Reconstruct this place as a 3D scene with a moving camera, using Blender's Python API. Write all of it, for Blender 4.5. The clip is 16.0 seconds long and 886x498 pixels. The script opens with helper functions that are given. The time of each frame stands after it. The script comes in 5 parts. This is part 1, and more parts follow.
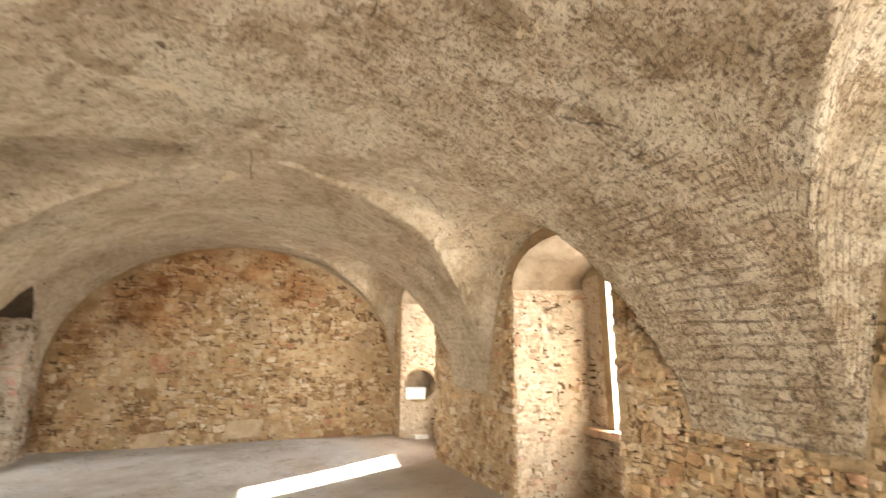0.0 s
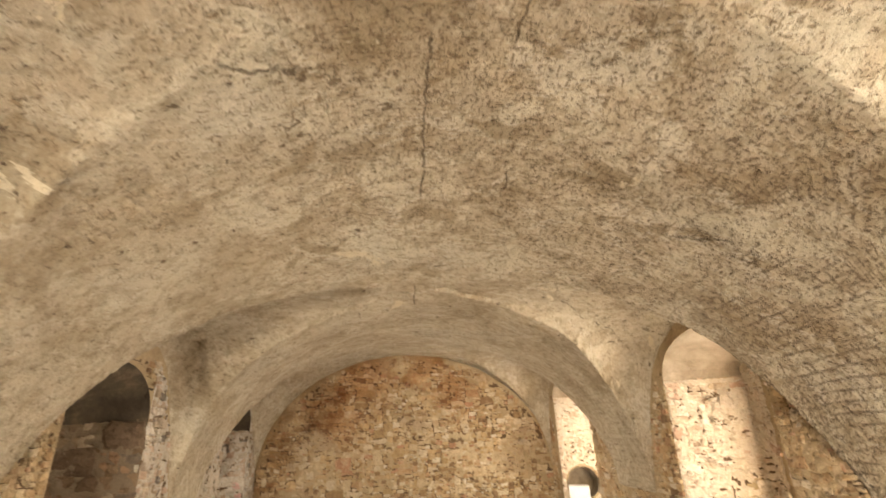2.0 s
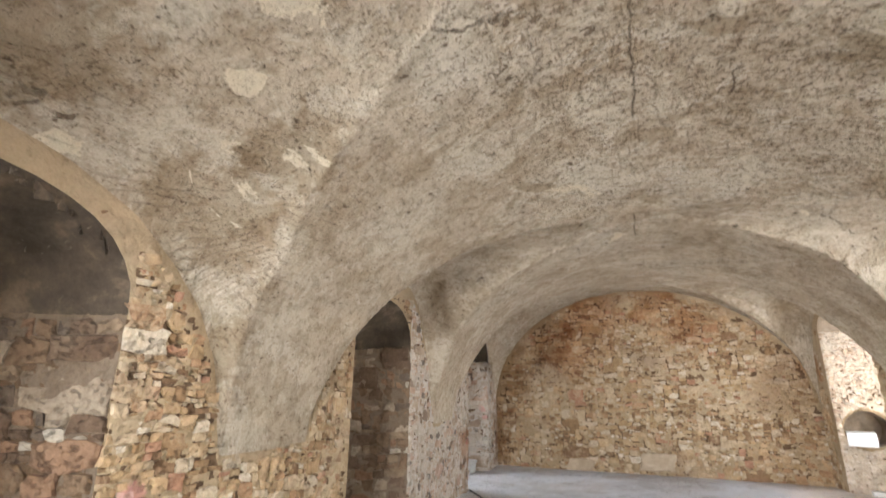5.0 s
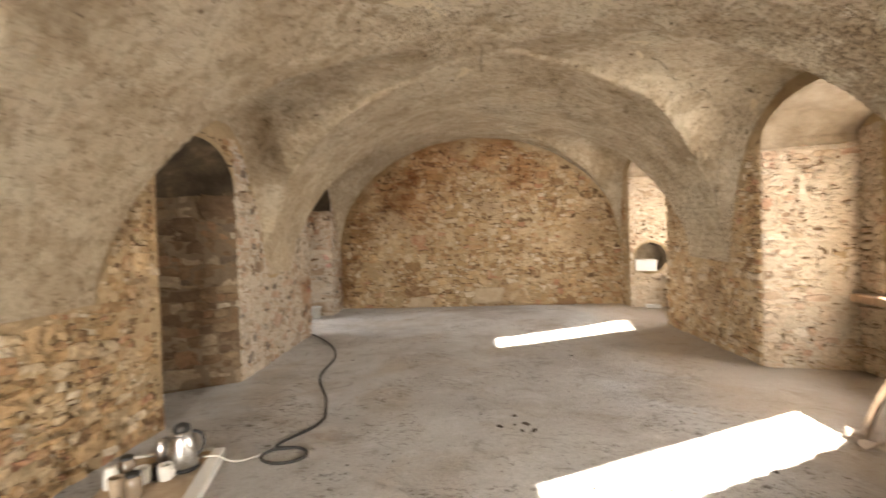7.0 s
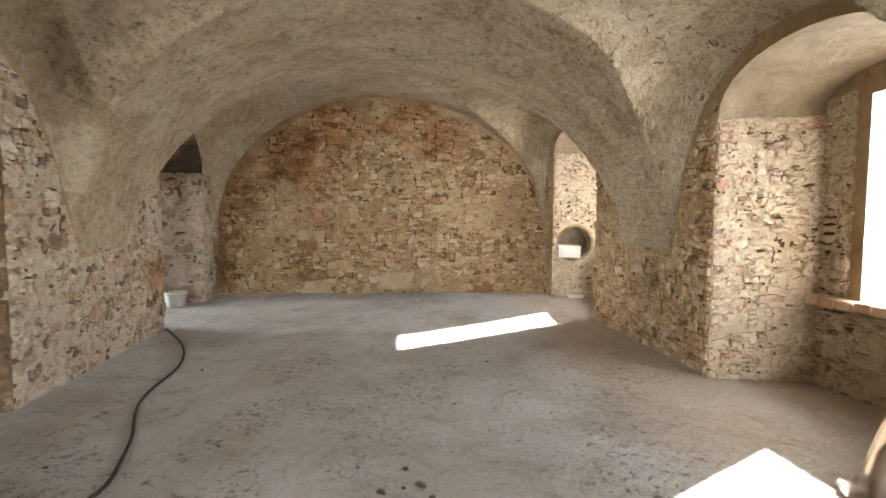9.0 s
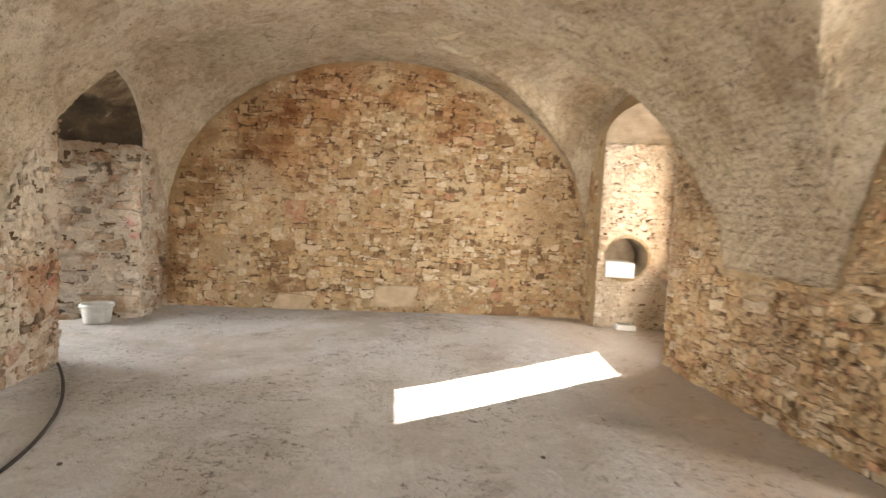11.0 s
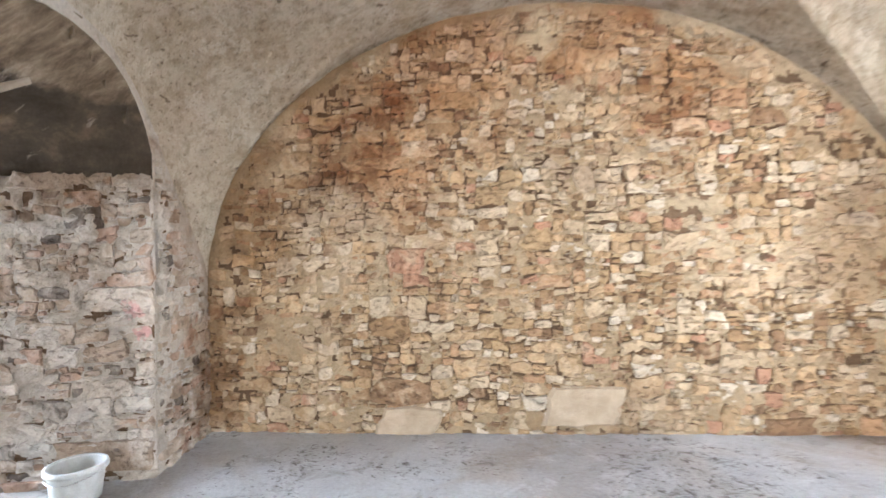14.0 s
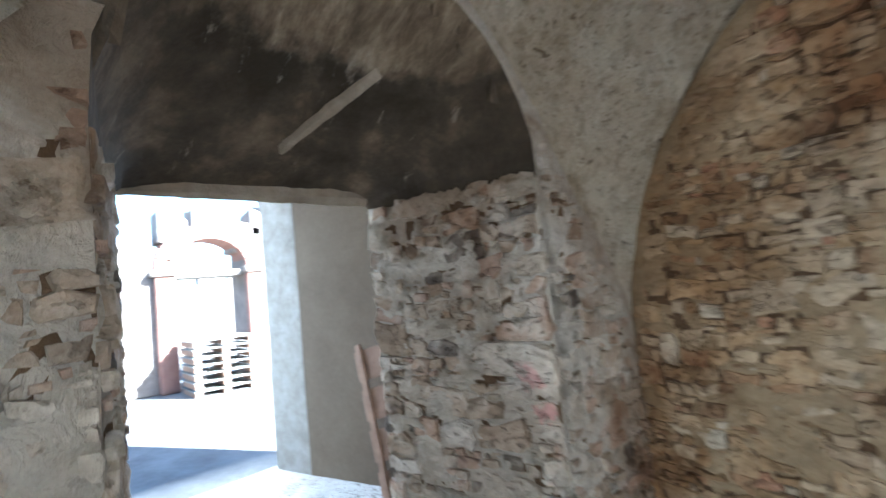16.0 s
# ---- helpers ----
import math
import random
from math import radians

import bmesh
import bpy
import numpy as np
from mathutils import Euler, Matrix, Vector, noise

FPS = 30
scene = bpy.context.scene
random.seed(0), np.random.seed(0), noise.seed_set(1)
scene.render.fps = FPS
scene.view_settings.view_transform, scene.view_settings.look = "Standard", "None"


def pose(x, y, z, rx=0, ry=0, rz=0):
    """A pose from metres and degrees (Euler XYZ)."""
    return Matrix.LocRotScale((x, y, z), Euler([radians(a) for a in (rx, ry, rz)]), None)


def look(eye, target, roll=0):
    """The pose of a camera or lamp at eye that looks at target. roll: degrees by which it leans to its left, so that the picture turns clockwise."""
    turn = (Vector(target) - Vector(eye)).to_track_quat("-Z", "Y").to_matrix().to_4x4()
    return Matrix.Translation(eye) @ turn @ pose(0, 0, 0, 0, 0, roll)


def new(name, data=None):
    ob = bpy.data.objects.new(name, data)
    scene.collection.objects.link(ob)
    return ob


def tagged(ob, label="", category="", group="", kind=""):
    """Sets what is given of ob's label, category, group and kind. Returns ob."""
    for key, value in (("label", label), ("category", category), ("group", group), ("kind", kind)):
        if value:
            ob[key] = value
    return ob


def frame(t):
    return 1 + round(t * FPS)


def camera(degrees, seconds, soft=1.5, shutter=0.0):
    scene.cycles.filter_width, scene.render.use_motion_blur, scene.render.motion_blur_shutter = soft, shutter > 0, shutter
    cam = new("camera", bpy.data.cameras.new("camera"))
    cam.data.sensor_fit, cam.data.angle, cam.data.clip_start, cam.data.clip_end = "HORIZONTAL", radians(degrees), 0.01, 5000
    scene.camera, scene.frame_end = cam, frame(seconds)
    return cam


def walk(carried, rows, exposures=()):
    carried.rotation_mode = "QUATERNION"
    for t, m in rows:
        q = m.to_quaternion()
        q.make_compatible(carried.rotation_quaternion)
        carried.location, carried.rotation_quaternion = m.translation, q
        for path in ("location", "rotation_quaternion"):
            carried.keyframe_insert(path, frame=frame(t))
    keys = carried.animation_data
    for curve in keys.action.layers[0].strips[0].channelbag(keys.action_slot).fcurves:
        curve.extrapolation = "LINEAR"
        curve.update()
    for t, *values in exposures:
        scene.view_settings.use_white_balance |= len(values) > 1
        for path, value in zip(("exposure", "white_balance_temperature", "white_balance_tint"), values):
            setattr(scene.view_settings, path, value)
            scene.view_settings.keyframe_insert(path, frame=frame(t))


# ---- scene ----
cam = camera(84.0, 16.0, shutter=0.5)
PATH = [
    (0, (0.09, 0.093, 1.55), (0.781, 1.922, 1.97), 0.0),
    (0.5, (0.029, -0.077, 1.56), (0.525, 1.796, 2.056), -1.1),
    (1, (-0.085, -0.292, 1.563), (0.252, 1.601, 2.112), -2.1),
    (1.5, (-0.119, -0.445, 1.593), (0.122, 1.432, 2.241), -2.4),
    (2, (-0.121, -0.601, 1.609), (0.022, 1.243, 2.37), -2.0),
    (2.5, (-0.075, -0.774, 1.609), (-0.041, 1.029, 2.474), -1.0),
    (3, (-0.101, -0.891, 1.608), (-0.172, 0.838, 2.612), -0.7),
    (3.5, (-0.131, -0.903, 1.572), (-0.515, 0.781, 2.58), 1.0),
    (4, (-0.125, -0.873, 1.519), (-0.747, 0.8, 2.42), 1.8),
    (4.2, (-0.13, -0.855, 1.509), (-0.803, 0.836, 2.338), 2.1),
    (6.3, (-0.145, -0.498, 1.431), (-0.839, 1.372, 1.579), -0.9),
    (6.5, (-0.14, -0.451, 1.431), (-0.715, 1.462, 1.518), -1.3),
    (7, (-0.123, -0.305, 1.436), (-0.272, 1.69, 1.401), -1.8),
    (7.5, (-0.034, -0.095, 1.411), (0.032, 1.902, 1.326), -1.2),
    (8, (0.044, 0.217, 1.4), (0.17, 2.21, 1.295), -0.1),
    (8.5, (0.075, 0.601, 1.4), (0.209, 2.593, 1.271), 0.0),
    (8.7, (0.083, 0.751, 1.411), (0.24, 2.741, 1.282), -0.1),
    (10.8, (0.008, 2.703, 1.391), (0.26, 4.684, 1.277), 2.4),
    (11, (-0.006, 2.89, 1.399), (0.19, 4.877, 1.278), 2.9),
    (11.5, (-0.073, 3.373, 1.434), (0.072, 5.363, 1.299), 2.7),
    (12, (-0.253, 3.876, 1.502), (-0.129, 5.87, 1.407), 1.8),
    (12.4, (-0.426, 4.263, 1.556), (-0.319, 6.26, 1.586), -0.2),
    (12.5, (-0.464, 4.352, 1.562), (-0.361, 6.349, 1.603), 0.5),
    (13, (-0.594, 4.804, 1.58), (-0.525, 6.799, 1.703), -0.7),
    (13.5, (-0.761, 5.301, 1.546), (-0.755, 7.298, 1.657), -1.4),
    (14, (-0.878, 5.776, 1.544), (-0.975, 7.774, 1.545), -0.8),
    (14.5, (-1.057, 6.169, 1.57), (-1.396, 8.14, 1.541), -3.2),
    (15, (-1.202, 6.569, 1.566), (-2.024, 8.392, 1.592), -5.5),
    (15.5, (-1.405, 6.933, 1.579), (-2.602, 8.533, 1.664), -5.5),
    (16, (-1.65, 7.216, 1.617), (-3.148, 8.534, 1.752), -5.4),
]
# exposure and white balance: warm at first, neutral while the vault fills the view, cooler at the doorway
walk(
    cam,
    [(t, look(eye, target, roll)) for t, eye, target, roll in PATH],
    exposures=[(0, 4.31, 6950, 10), (2.0, 4.21, 7400, 10), (3.0, 4.31, 7350, 10), (3.5, 4.55, 5900, 9), (4.0, 4.5, 5050, 9), (5.0, 4.18, 5600, 9), (6.3, 3.92, 6800, 11), (7.0, 3.97, 6900, 11), (8.0, 3.82, 6850, 9), (8.5, 3.72, 6150, 7), (10.8, 4.27, 6700, 10), (11.5, 4.55, 6600, 10), (12.0, 4.32, 6300, 10), (12.5, 4.24, 6100, 10), (13.0, 4.33, 6000, 10), (13.5, 4.63, 5450, 9), (14.0, 5.03, 5300, 9), (14.5, 5.16, 4800, 7), (15.0, 5.08, 4700, 4), (15.5, 4.48, 4750, 4), (16.0, 4.08, 4900, 1)],
)
WIN_E, SOUTH_E, DOOR_E = 47.0, 72.0, 24.0

# ---- world, sun and window light ----
SUN_DIR = Vector((-0.877, -0.482, -0.56)).normalized()
w = bpy.data.worlds.new("world")
scene.world = w
w.use_nodes = True
sky = w.node_tree.nodes.new("ShaderNodeTexSky")
sky.sky_type = "NISHITA"
sky.sun_disc = False
sky.sun_elevation = math.asin(-SUN_DIR.z)
sky.sun_rotation = math.atan2(-SUN_DIR.x, -SUN_DIR.y)
w.node_tree.links.new(sky.outputs[0], w.node_tree.nodes["Background"].inputs[0])
w.node_tree.nodes["Background"].inputs[1].default_value = 0.06

sun = new("sun", bpy.data.lights.new("sun", "SUN"))
sun.data.energy, sun.data.angle, sun.data.color = 5.0, radians(0.6), (1.0, 0.95, 0.87)
sun.matrix_world = look((0, 0, 0), SUN_DIR)


def sky_lamp(name, place, wide, high, energy, way, color=(1.0, 0.98, 0.95)):
    lamp = new(name, bpy.data.lights.new(name, "AREA"))
    lamp.data.shape, lamp.data.size, lamp.data.size_y = "RECTANGLE", wide, high
    lamp.data.energy, lamp.data.color = energy, color
    lamp.matrix_world = look(place, Vector(place) + Vector(way))
    return lamp


# the light of the open sky in each window opening; the southernmost window is unseen and added
for y, z, wide, share in ((-3.85, 1.6, 0.75, 1.2), (0.15, 1.6, 0.75, 1.1), (4.18, 1.6, 0.75, 1.0), (8.44, 1.7, 0.65, 0.72)):
    sky_lamp("window_sky_lamp", (4.75, y - 0.15, z + 0.1), wide + 2.5, 2.3, WIN_E * share, (-1, 0, -0.1))
sky_lamp("door_sky_lamp", (-7.2, 8.2, 1.7), 2.2, 2.6, DOOR_E, (1, 0, -0.2))
# added fill light from the unseen south end, through an assumed opening
sky_lamp("south_fill_lamp", (-1.1, -7.05, 1.75), 2.8, 2.0, SOUTH_E, (0.4, 1, 0.08))


# ---- materials ----
def nodes_of(name, rough=0.9):
    m = bpy.data.materials.new(name)
    m.use_nodes = True
    t = m.node_tree
    b = t.nodes["Principled BSDF"]
    b.inputs["Roughness"].default_value = rough
    b.inputs["Specular IOR Level"].default_value = 0.2
    return m, t, b


def nd(t, kind, **kw):
    n = t.nodes.new(kind)
    for k, v in kw.items():
        n.inputs[k.replace("_", " ")].default_value = v
    return n


def noise_tex(t, vec, scale, detail=6.0, rough=0.6, dist=0.0):
    n = nd(t, "ShaderNodeTexNoise", Scale=scale, Detail=detail, Roughness=rough, Distortion=dist)
    t.links.new(vec, n.inputs["Vector"])
    return n.outputs["Fac"]


def ramp(t, fac, stops):
    r = t.nodes.new("ShaderNodeValToRGB")
    e = r.color_ramp.elements
    while len(e) < len(stops):
        e.new(0.5)
    for el, (p, c) in zip(e, stops):
        el.position = p
        el.color = (*c, 1) if len(c) == 3 else c
    t.links.new(fac, r.inputs[0])
    return r.outputs[0]


def step(t, fac, lo, hi):
    r = t.nodes.new("ShaderNodeMapRange")
    r.interpolation_type = "SMOOTHSTEP"
    r.inputs["From Min"].default_value, r.inputs["From Max"].default_value = lo, hi
    t.links.new(fac, r.inputs["Value"])
    return r.outputs[0]


def mix(t, fac, a, b, mode="MIX"):
    m = t.nodes.new("ShaderNodeMix")
    m.data_type, m.blend_type = "RGBA", mode
    for sock, v in ((m.inputs[0], fac), (m.inputs[6], a), (m.inputs[7], b)):
        if isinstance(v, (int, float)):
            sock.default_value = v
        elif isinstance(v, tuple):
            sock.default_value = (*v, 1)
        else:
            t.links.new(v, sock)
    return m.outputs[2]


def calc(t, op, a, b=0.0):
    m = t.nodes.new("ShaderNodeMath")
    m.operation = op
    for sock, v in zip(m.inputs, (a, b)):
        if isinstance(v, (int, float)):
            sock.default_value = v
        else:
            t.links.new(v, sock)
    return m.outputs[0]


def bump(t, b, height, strength, dist, below=None):
    n = nd(t, "ShaderNodeBump", Strength=strength, Distance=dist)
    t.links.new(height, n.inputs["Height"])
    if below is not None:
        t.links.new(below, n.inputs["Normal"])
    t.links.new(n.outputs[0], b.inputs["Normal"])
    return n.outputs[0]


def world_pos(t):
    return t.nodes.new("ShaderNodeNewGeometry").outputs["Position"]


def scaled(t, vec, s, turn=(0, 0, 0)):
    m = t.nodes.new("ShaderNodeMapping")
    m.inputs["Scale"].default_value = s
    m.inputs["Rotation"].default_value = turn
    t.links.new(vec, m.inputs["Vector"])
    return m.outputs[0]


def marks(t, p, col):
    """Three smudged dabs of pink marking paint on the masonry."""
    wob = noise_tex(t, p, 14.0, 4, 0.6)
    for place, r in (((-3.06, 8.92, 1.17), 0.085), ((-3.02, 8.93, 1.03), 0.05), ((-2.70, 1.28, 0.92), 0.11), ((-2.70, 1.40, 0.80), 0.07), ((-2.86, 7.25, 0.72), 0.07)):
        d = t.nodes.new("ShaderNodeVectorMath")
        d.operation = "DISTANCE"
        t.links.new(p, d.inputs[0])
        d.inputs[1].default_value = place
        near = calc(t, "ADD", d.outputs["Value"], calc(t, "MULTIPLY", calc(t, "SUBTRACT", wob, 0.5), 0.22))
        col = mix(t, calc(t, "MULTIPLY", step(t, near, r, r * 0.55), 0.6), col, (0.66, 0.30, 0.27))
    return col


def blot(t, p, place, r, wob, ragged):
    """How far a point lies within a ragged patch round a place."""
    d = t.nodes.new("ShaderNodeVectorMath")
    d.operation = "DISTANCE"
    t.links.new(p, d.inputs[0])
    d.inputs[1].default_value = place
    near = calc(t, "ADD", d.outputs["Value"], calc(t, "MULTIPLY", calc(t, "SUBTRACT", wob, 0.5), ragged))
    return near


def brown_patches(t, p, col):
    """Ragged brown patches, mostly along the left side and top of the end wall."""
    wob = noise_tex(t, p, 1.8, 6, 0.65, 0.5)
    for place, r, tint in (((-2.7, 9.7, 1.9), 0.8, 0), ((-2.0, 9.7, 2.7), 0.75, 0), ((-1.0, 9.7, 3.1), 0.8, 1), ((-3.05, 9.7, 1.0), 0.5, 0), ((-3.0, 9.7, 0.4), 0.4, 0), ((-1.4, 9.7, 2.2), 0.5, 1), ((0.7, 9.7, 2.75), 0.5, 1), ((0.2, 9.7, 3.3), 0.5, 1), ((-3.35, 8.85, 2.05), 0.42, 0), ((-2.87, 7.25, 2.15), 0.4, 0), ((-2.85, 7.3, 0.7), 0.3, 1), ((2.67, 9.7, 2.0), 0.3, 1)):
        col = mix(t, calc(t, "MULTIPLY", step(t, blot(t, p, place, r, wob, 1.9), r * 1.3, r * 0.3), 0.7), col, mix(t, 1.0, col, ((0.46, 0.33, 0.21), (0.70, 0.47, 0.31))[tint], "MULTIPLY"))
    return col


def rubble_material(name, stops, mortar, smear_lo, smear_hi, dark=(0.13, 0.075, 0.04), dark_lo=0.56):
    """Rubble stone: a colour for each stone, grain, brown staining, and lime mortar smeared over it in patches."""
    m, t, b = nodes_of(name, 0.92)
    p = world_pos(t)
    r = calc(t, "FRACT", calc(t, "ADD", t.nodes.new("ShaderNodeObjectInfo").outputs["Random"], t.nodes.new("ShaderNodeNewGeometry").outputs["Random Per Island"]))
    col = ramp(t, r, stops)
    t.nodes[-1].color_ramp.interpolation = "CONSTANT"
    big = noise_tex(t, p, 0.8, 5, 0.62, 0.5)
    mid = noise_tex(t, p, 4.5, 7, 0.68, 0.5)
    fine = noise_tex(t, p, 34.0, 8, 0.75)
    pits = noise_tex(t, scaled(t, p, (1, 1, 1.5)), 19.0, 6, 0.68, 0.25)
    col = mix(t, 0.5, col, ramp(t, mid, [(0.30, (0.40, 0.33, 0.26)), (0.5, (0.92, 0.88, 0.83)), (0.68, (1.15, 1.12, 1.06))]), "MULTIPLY")
    smear = calc(t, "ADD", calc(t, "MULTIPLY", mid, 0.55), calc(t, "MULTIPLY", big, 0.45))
    col = mix(t, calc(t, "MULTIPLY", step(t, smear, smear_lo, smear_hi), 0.75), col, mortar)
    col = mix(t, calc(t, "MULTIPLY", step(t, big, dark_lo, dark_lo + 0.12), 0.6), col, mix(t, 0.62, col, (0.20, 0.105, 0.05)))
    col = mix(t, calc(t, "MULTIPLY", step(t, pits, 0.60, 0.70), 0.6), col, dark)
    col = mix(t, 0.6, col, ramp(t, fine, [(0.28, (0.45, 0.41, 0.36)), (0.62, (1.0, 1.0, 1.0))]), "MULTIPLY")
    col = brown_patches(t, p, marks(t, p, col))
    t.links.new(col, b.inputs["Base Color"])
    n = bump(t, b, calc(t, "SUBTRACT", mid, calc(t, "MULTIPLY", step(t, pits, 0.52, 0.72), 0.6)), 1.0, 0.04)
    bump(t, b, fine, 0.7, 0.015, n)
    return m


OCHRE = [(0.0, (0.50, 0.35, 0.19)), (0.13, (0.62, 0.48, 0.31)), (0.26, (0.40, 0.26, 0.135)), (0.38, (0.66, 0.54, 0.38)),
         (0.50, (0.56, 0.40, 0.23)), (0.62, (0.50, 0.32, 0.18)), (0.71, (0.32, 0.20, 0.11)), (0.78, (0.60, 0.42, 0.235)), (0.89, (0.52, 0.30, 0.185)), (0.93, (0.72, 0.62, 0.47))]
GREYS = [(0.0, (0.54, 0.43, 0.32)), (0.18, (0.64, 0.55, 0.44)), (0.34, (0.46, 0.35, 0.25)), (0.48, (0.68, 0.60, 0.50)),
         (0.62, (0.55, 0.39, 0.28)), (0.74, (0.23, 0.19, 0.155)), (0.82, (0.58, 0.42, 0.32)), (0.89, (0.34, 0.26, 0.19)), (0.94, (0.70, 0.64, 0.55))]
STONE = rubble_material("ochre_rubble_stone", OCHRE, (0.63, 0.49, 0.32), 0.485, 0.60, dark_lo=0.54)
# darker brown stone, used only on the jambs of the west alcoves
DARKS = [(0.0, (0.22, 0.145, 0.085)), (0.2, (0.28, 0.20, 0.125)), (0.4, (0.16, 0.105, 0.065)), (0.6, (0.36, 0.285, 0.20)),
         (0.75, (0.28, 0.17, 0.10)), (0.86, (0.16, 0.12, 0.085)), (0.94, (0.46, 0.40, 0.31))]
STONE_DARK = rubble_material("dark_rubble_stone", DARKS, (0.25, 0.185, 0.12), 0.50, 0.66)
PALES = [(0.0, (0.62, 0.49, 0.36)), (0.2, (0.69, 0.57, 0.44)), (0.4, (0.58, 0.45, 0.32)), (0.55, (0.70, 0.60, 0.48)),
         (0.74, (0.62, 0.46, 0.34)), (0.86, (0.58, 0.38, 0.27)), (0.90, (0.40, 0.29, 0.20)), (0.94, (0.74, 0.66, 0.55))]
STONE_PALE = rubble_material("pale_limewashed_stone", PALES, (0.70, 0.60, 0.47), 0.46, 0.58, dark_lo=0.62)
STONE_GREY = rubble_material("grey_rubble_stone", GREYS, (0.68, 0.60, 0.49), 0.47, 0.58, dark_lo=0.64)


def mortar_material(name, a, b_, c):
    m, t, b = nodes_of(name, 0.95)
    p = world_pos(t)
    big = noise_tex(t, p, 0.9, 5, 0.6)
    mid = noise_tex(t, p, 9.0, 7, 0.7, 0.5)
    fine = noise_tex(t, p, 60.0, 6, 0.7)
    col = ramp(t, big, [(0.3, a), (0.55, b_), (0.75, c)])
    col = mix(t, calc(t, "MULTIPLY", step(t, mid, 0.5, 0.7), 0.6), col, mix(t, 0.55, col, (0.14, 0.09, 0.05)))
    col = mix(t, 0.5, col, ramp(t, fine, [(0.25, (0.5, 0.47, 0.42)), (0.75, (1, 1, 1))]), "MULTIPLY")
    col = brown_patches(t, p, marks(t, p, col))
    t.links.new(col, b.inputs["Base Color"])
    n = bump(t, b, mid, 1.0, 0.06)
    bump(t, b, fine, 0.5, 0.01, n)
    return m


MORTAR = mortar_material("lime_mortar", (0.40, 0.285, 0.16), (0.52, 0.39, 0.235), (0.61, 0.48, 0.31))
MORTAR_PALE = mortar_material("pale_lime_mortar", (0.60, 0.49, 0.36), (0.66, 0.56, 0.43), (0.70, 0.61, 0.49))
# dark brown painted into the low joints as the shade of deep crevices
CREVICE = mortar_material("crevice_shade", (0.13, 0.08, 0.042), (0.19, 0.12, 0.065), (0.26, 0.17, 0.095))
MORTAR_DARK = mortar_material("dark_mortar", (0.17, 0.12, 0.075), (0.24, 0.175, 0.115), (0.30, 0.23, 0.16))
MORTAR_GREY = mortar_material("grey_lime_mortar", (0.56, 0.475, 0.37), (0.65, 0.575, 0.475), (0.70, 0.635, 0.54))


FILL = {"ochre_rubble_stone": 0.25, "grey_rubble_stone": 0.36, "dark_rubble_stone": 0.32, "pale_limewashed_stone": 0.44}
POINTING = {"ochre_rubble_stone": MORTAR, "grey_rubble_stone": MORTAR_GREY, "dark_rubble_stone": MORTAR_DARK, "pale_limewashed_stone": MORTAR_PALE}


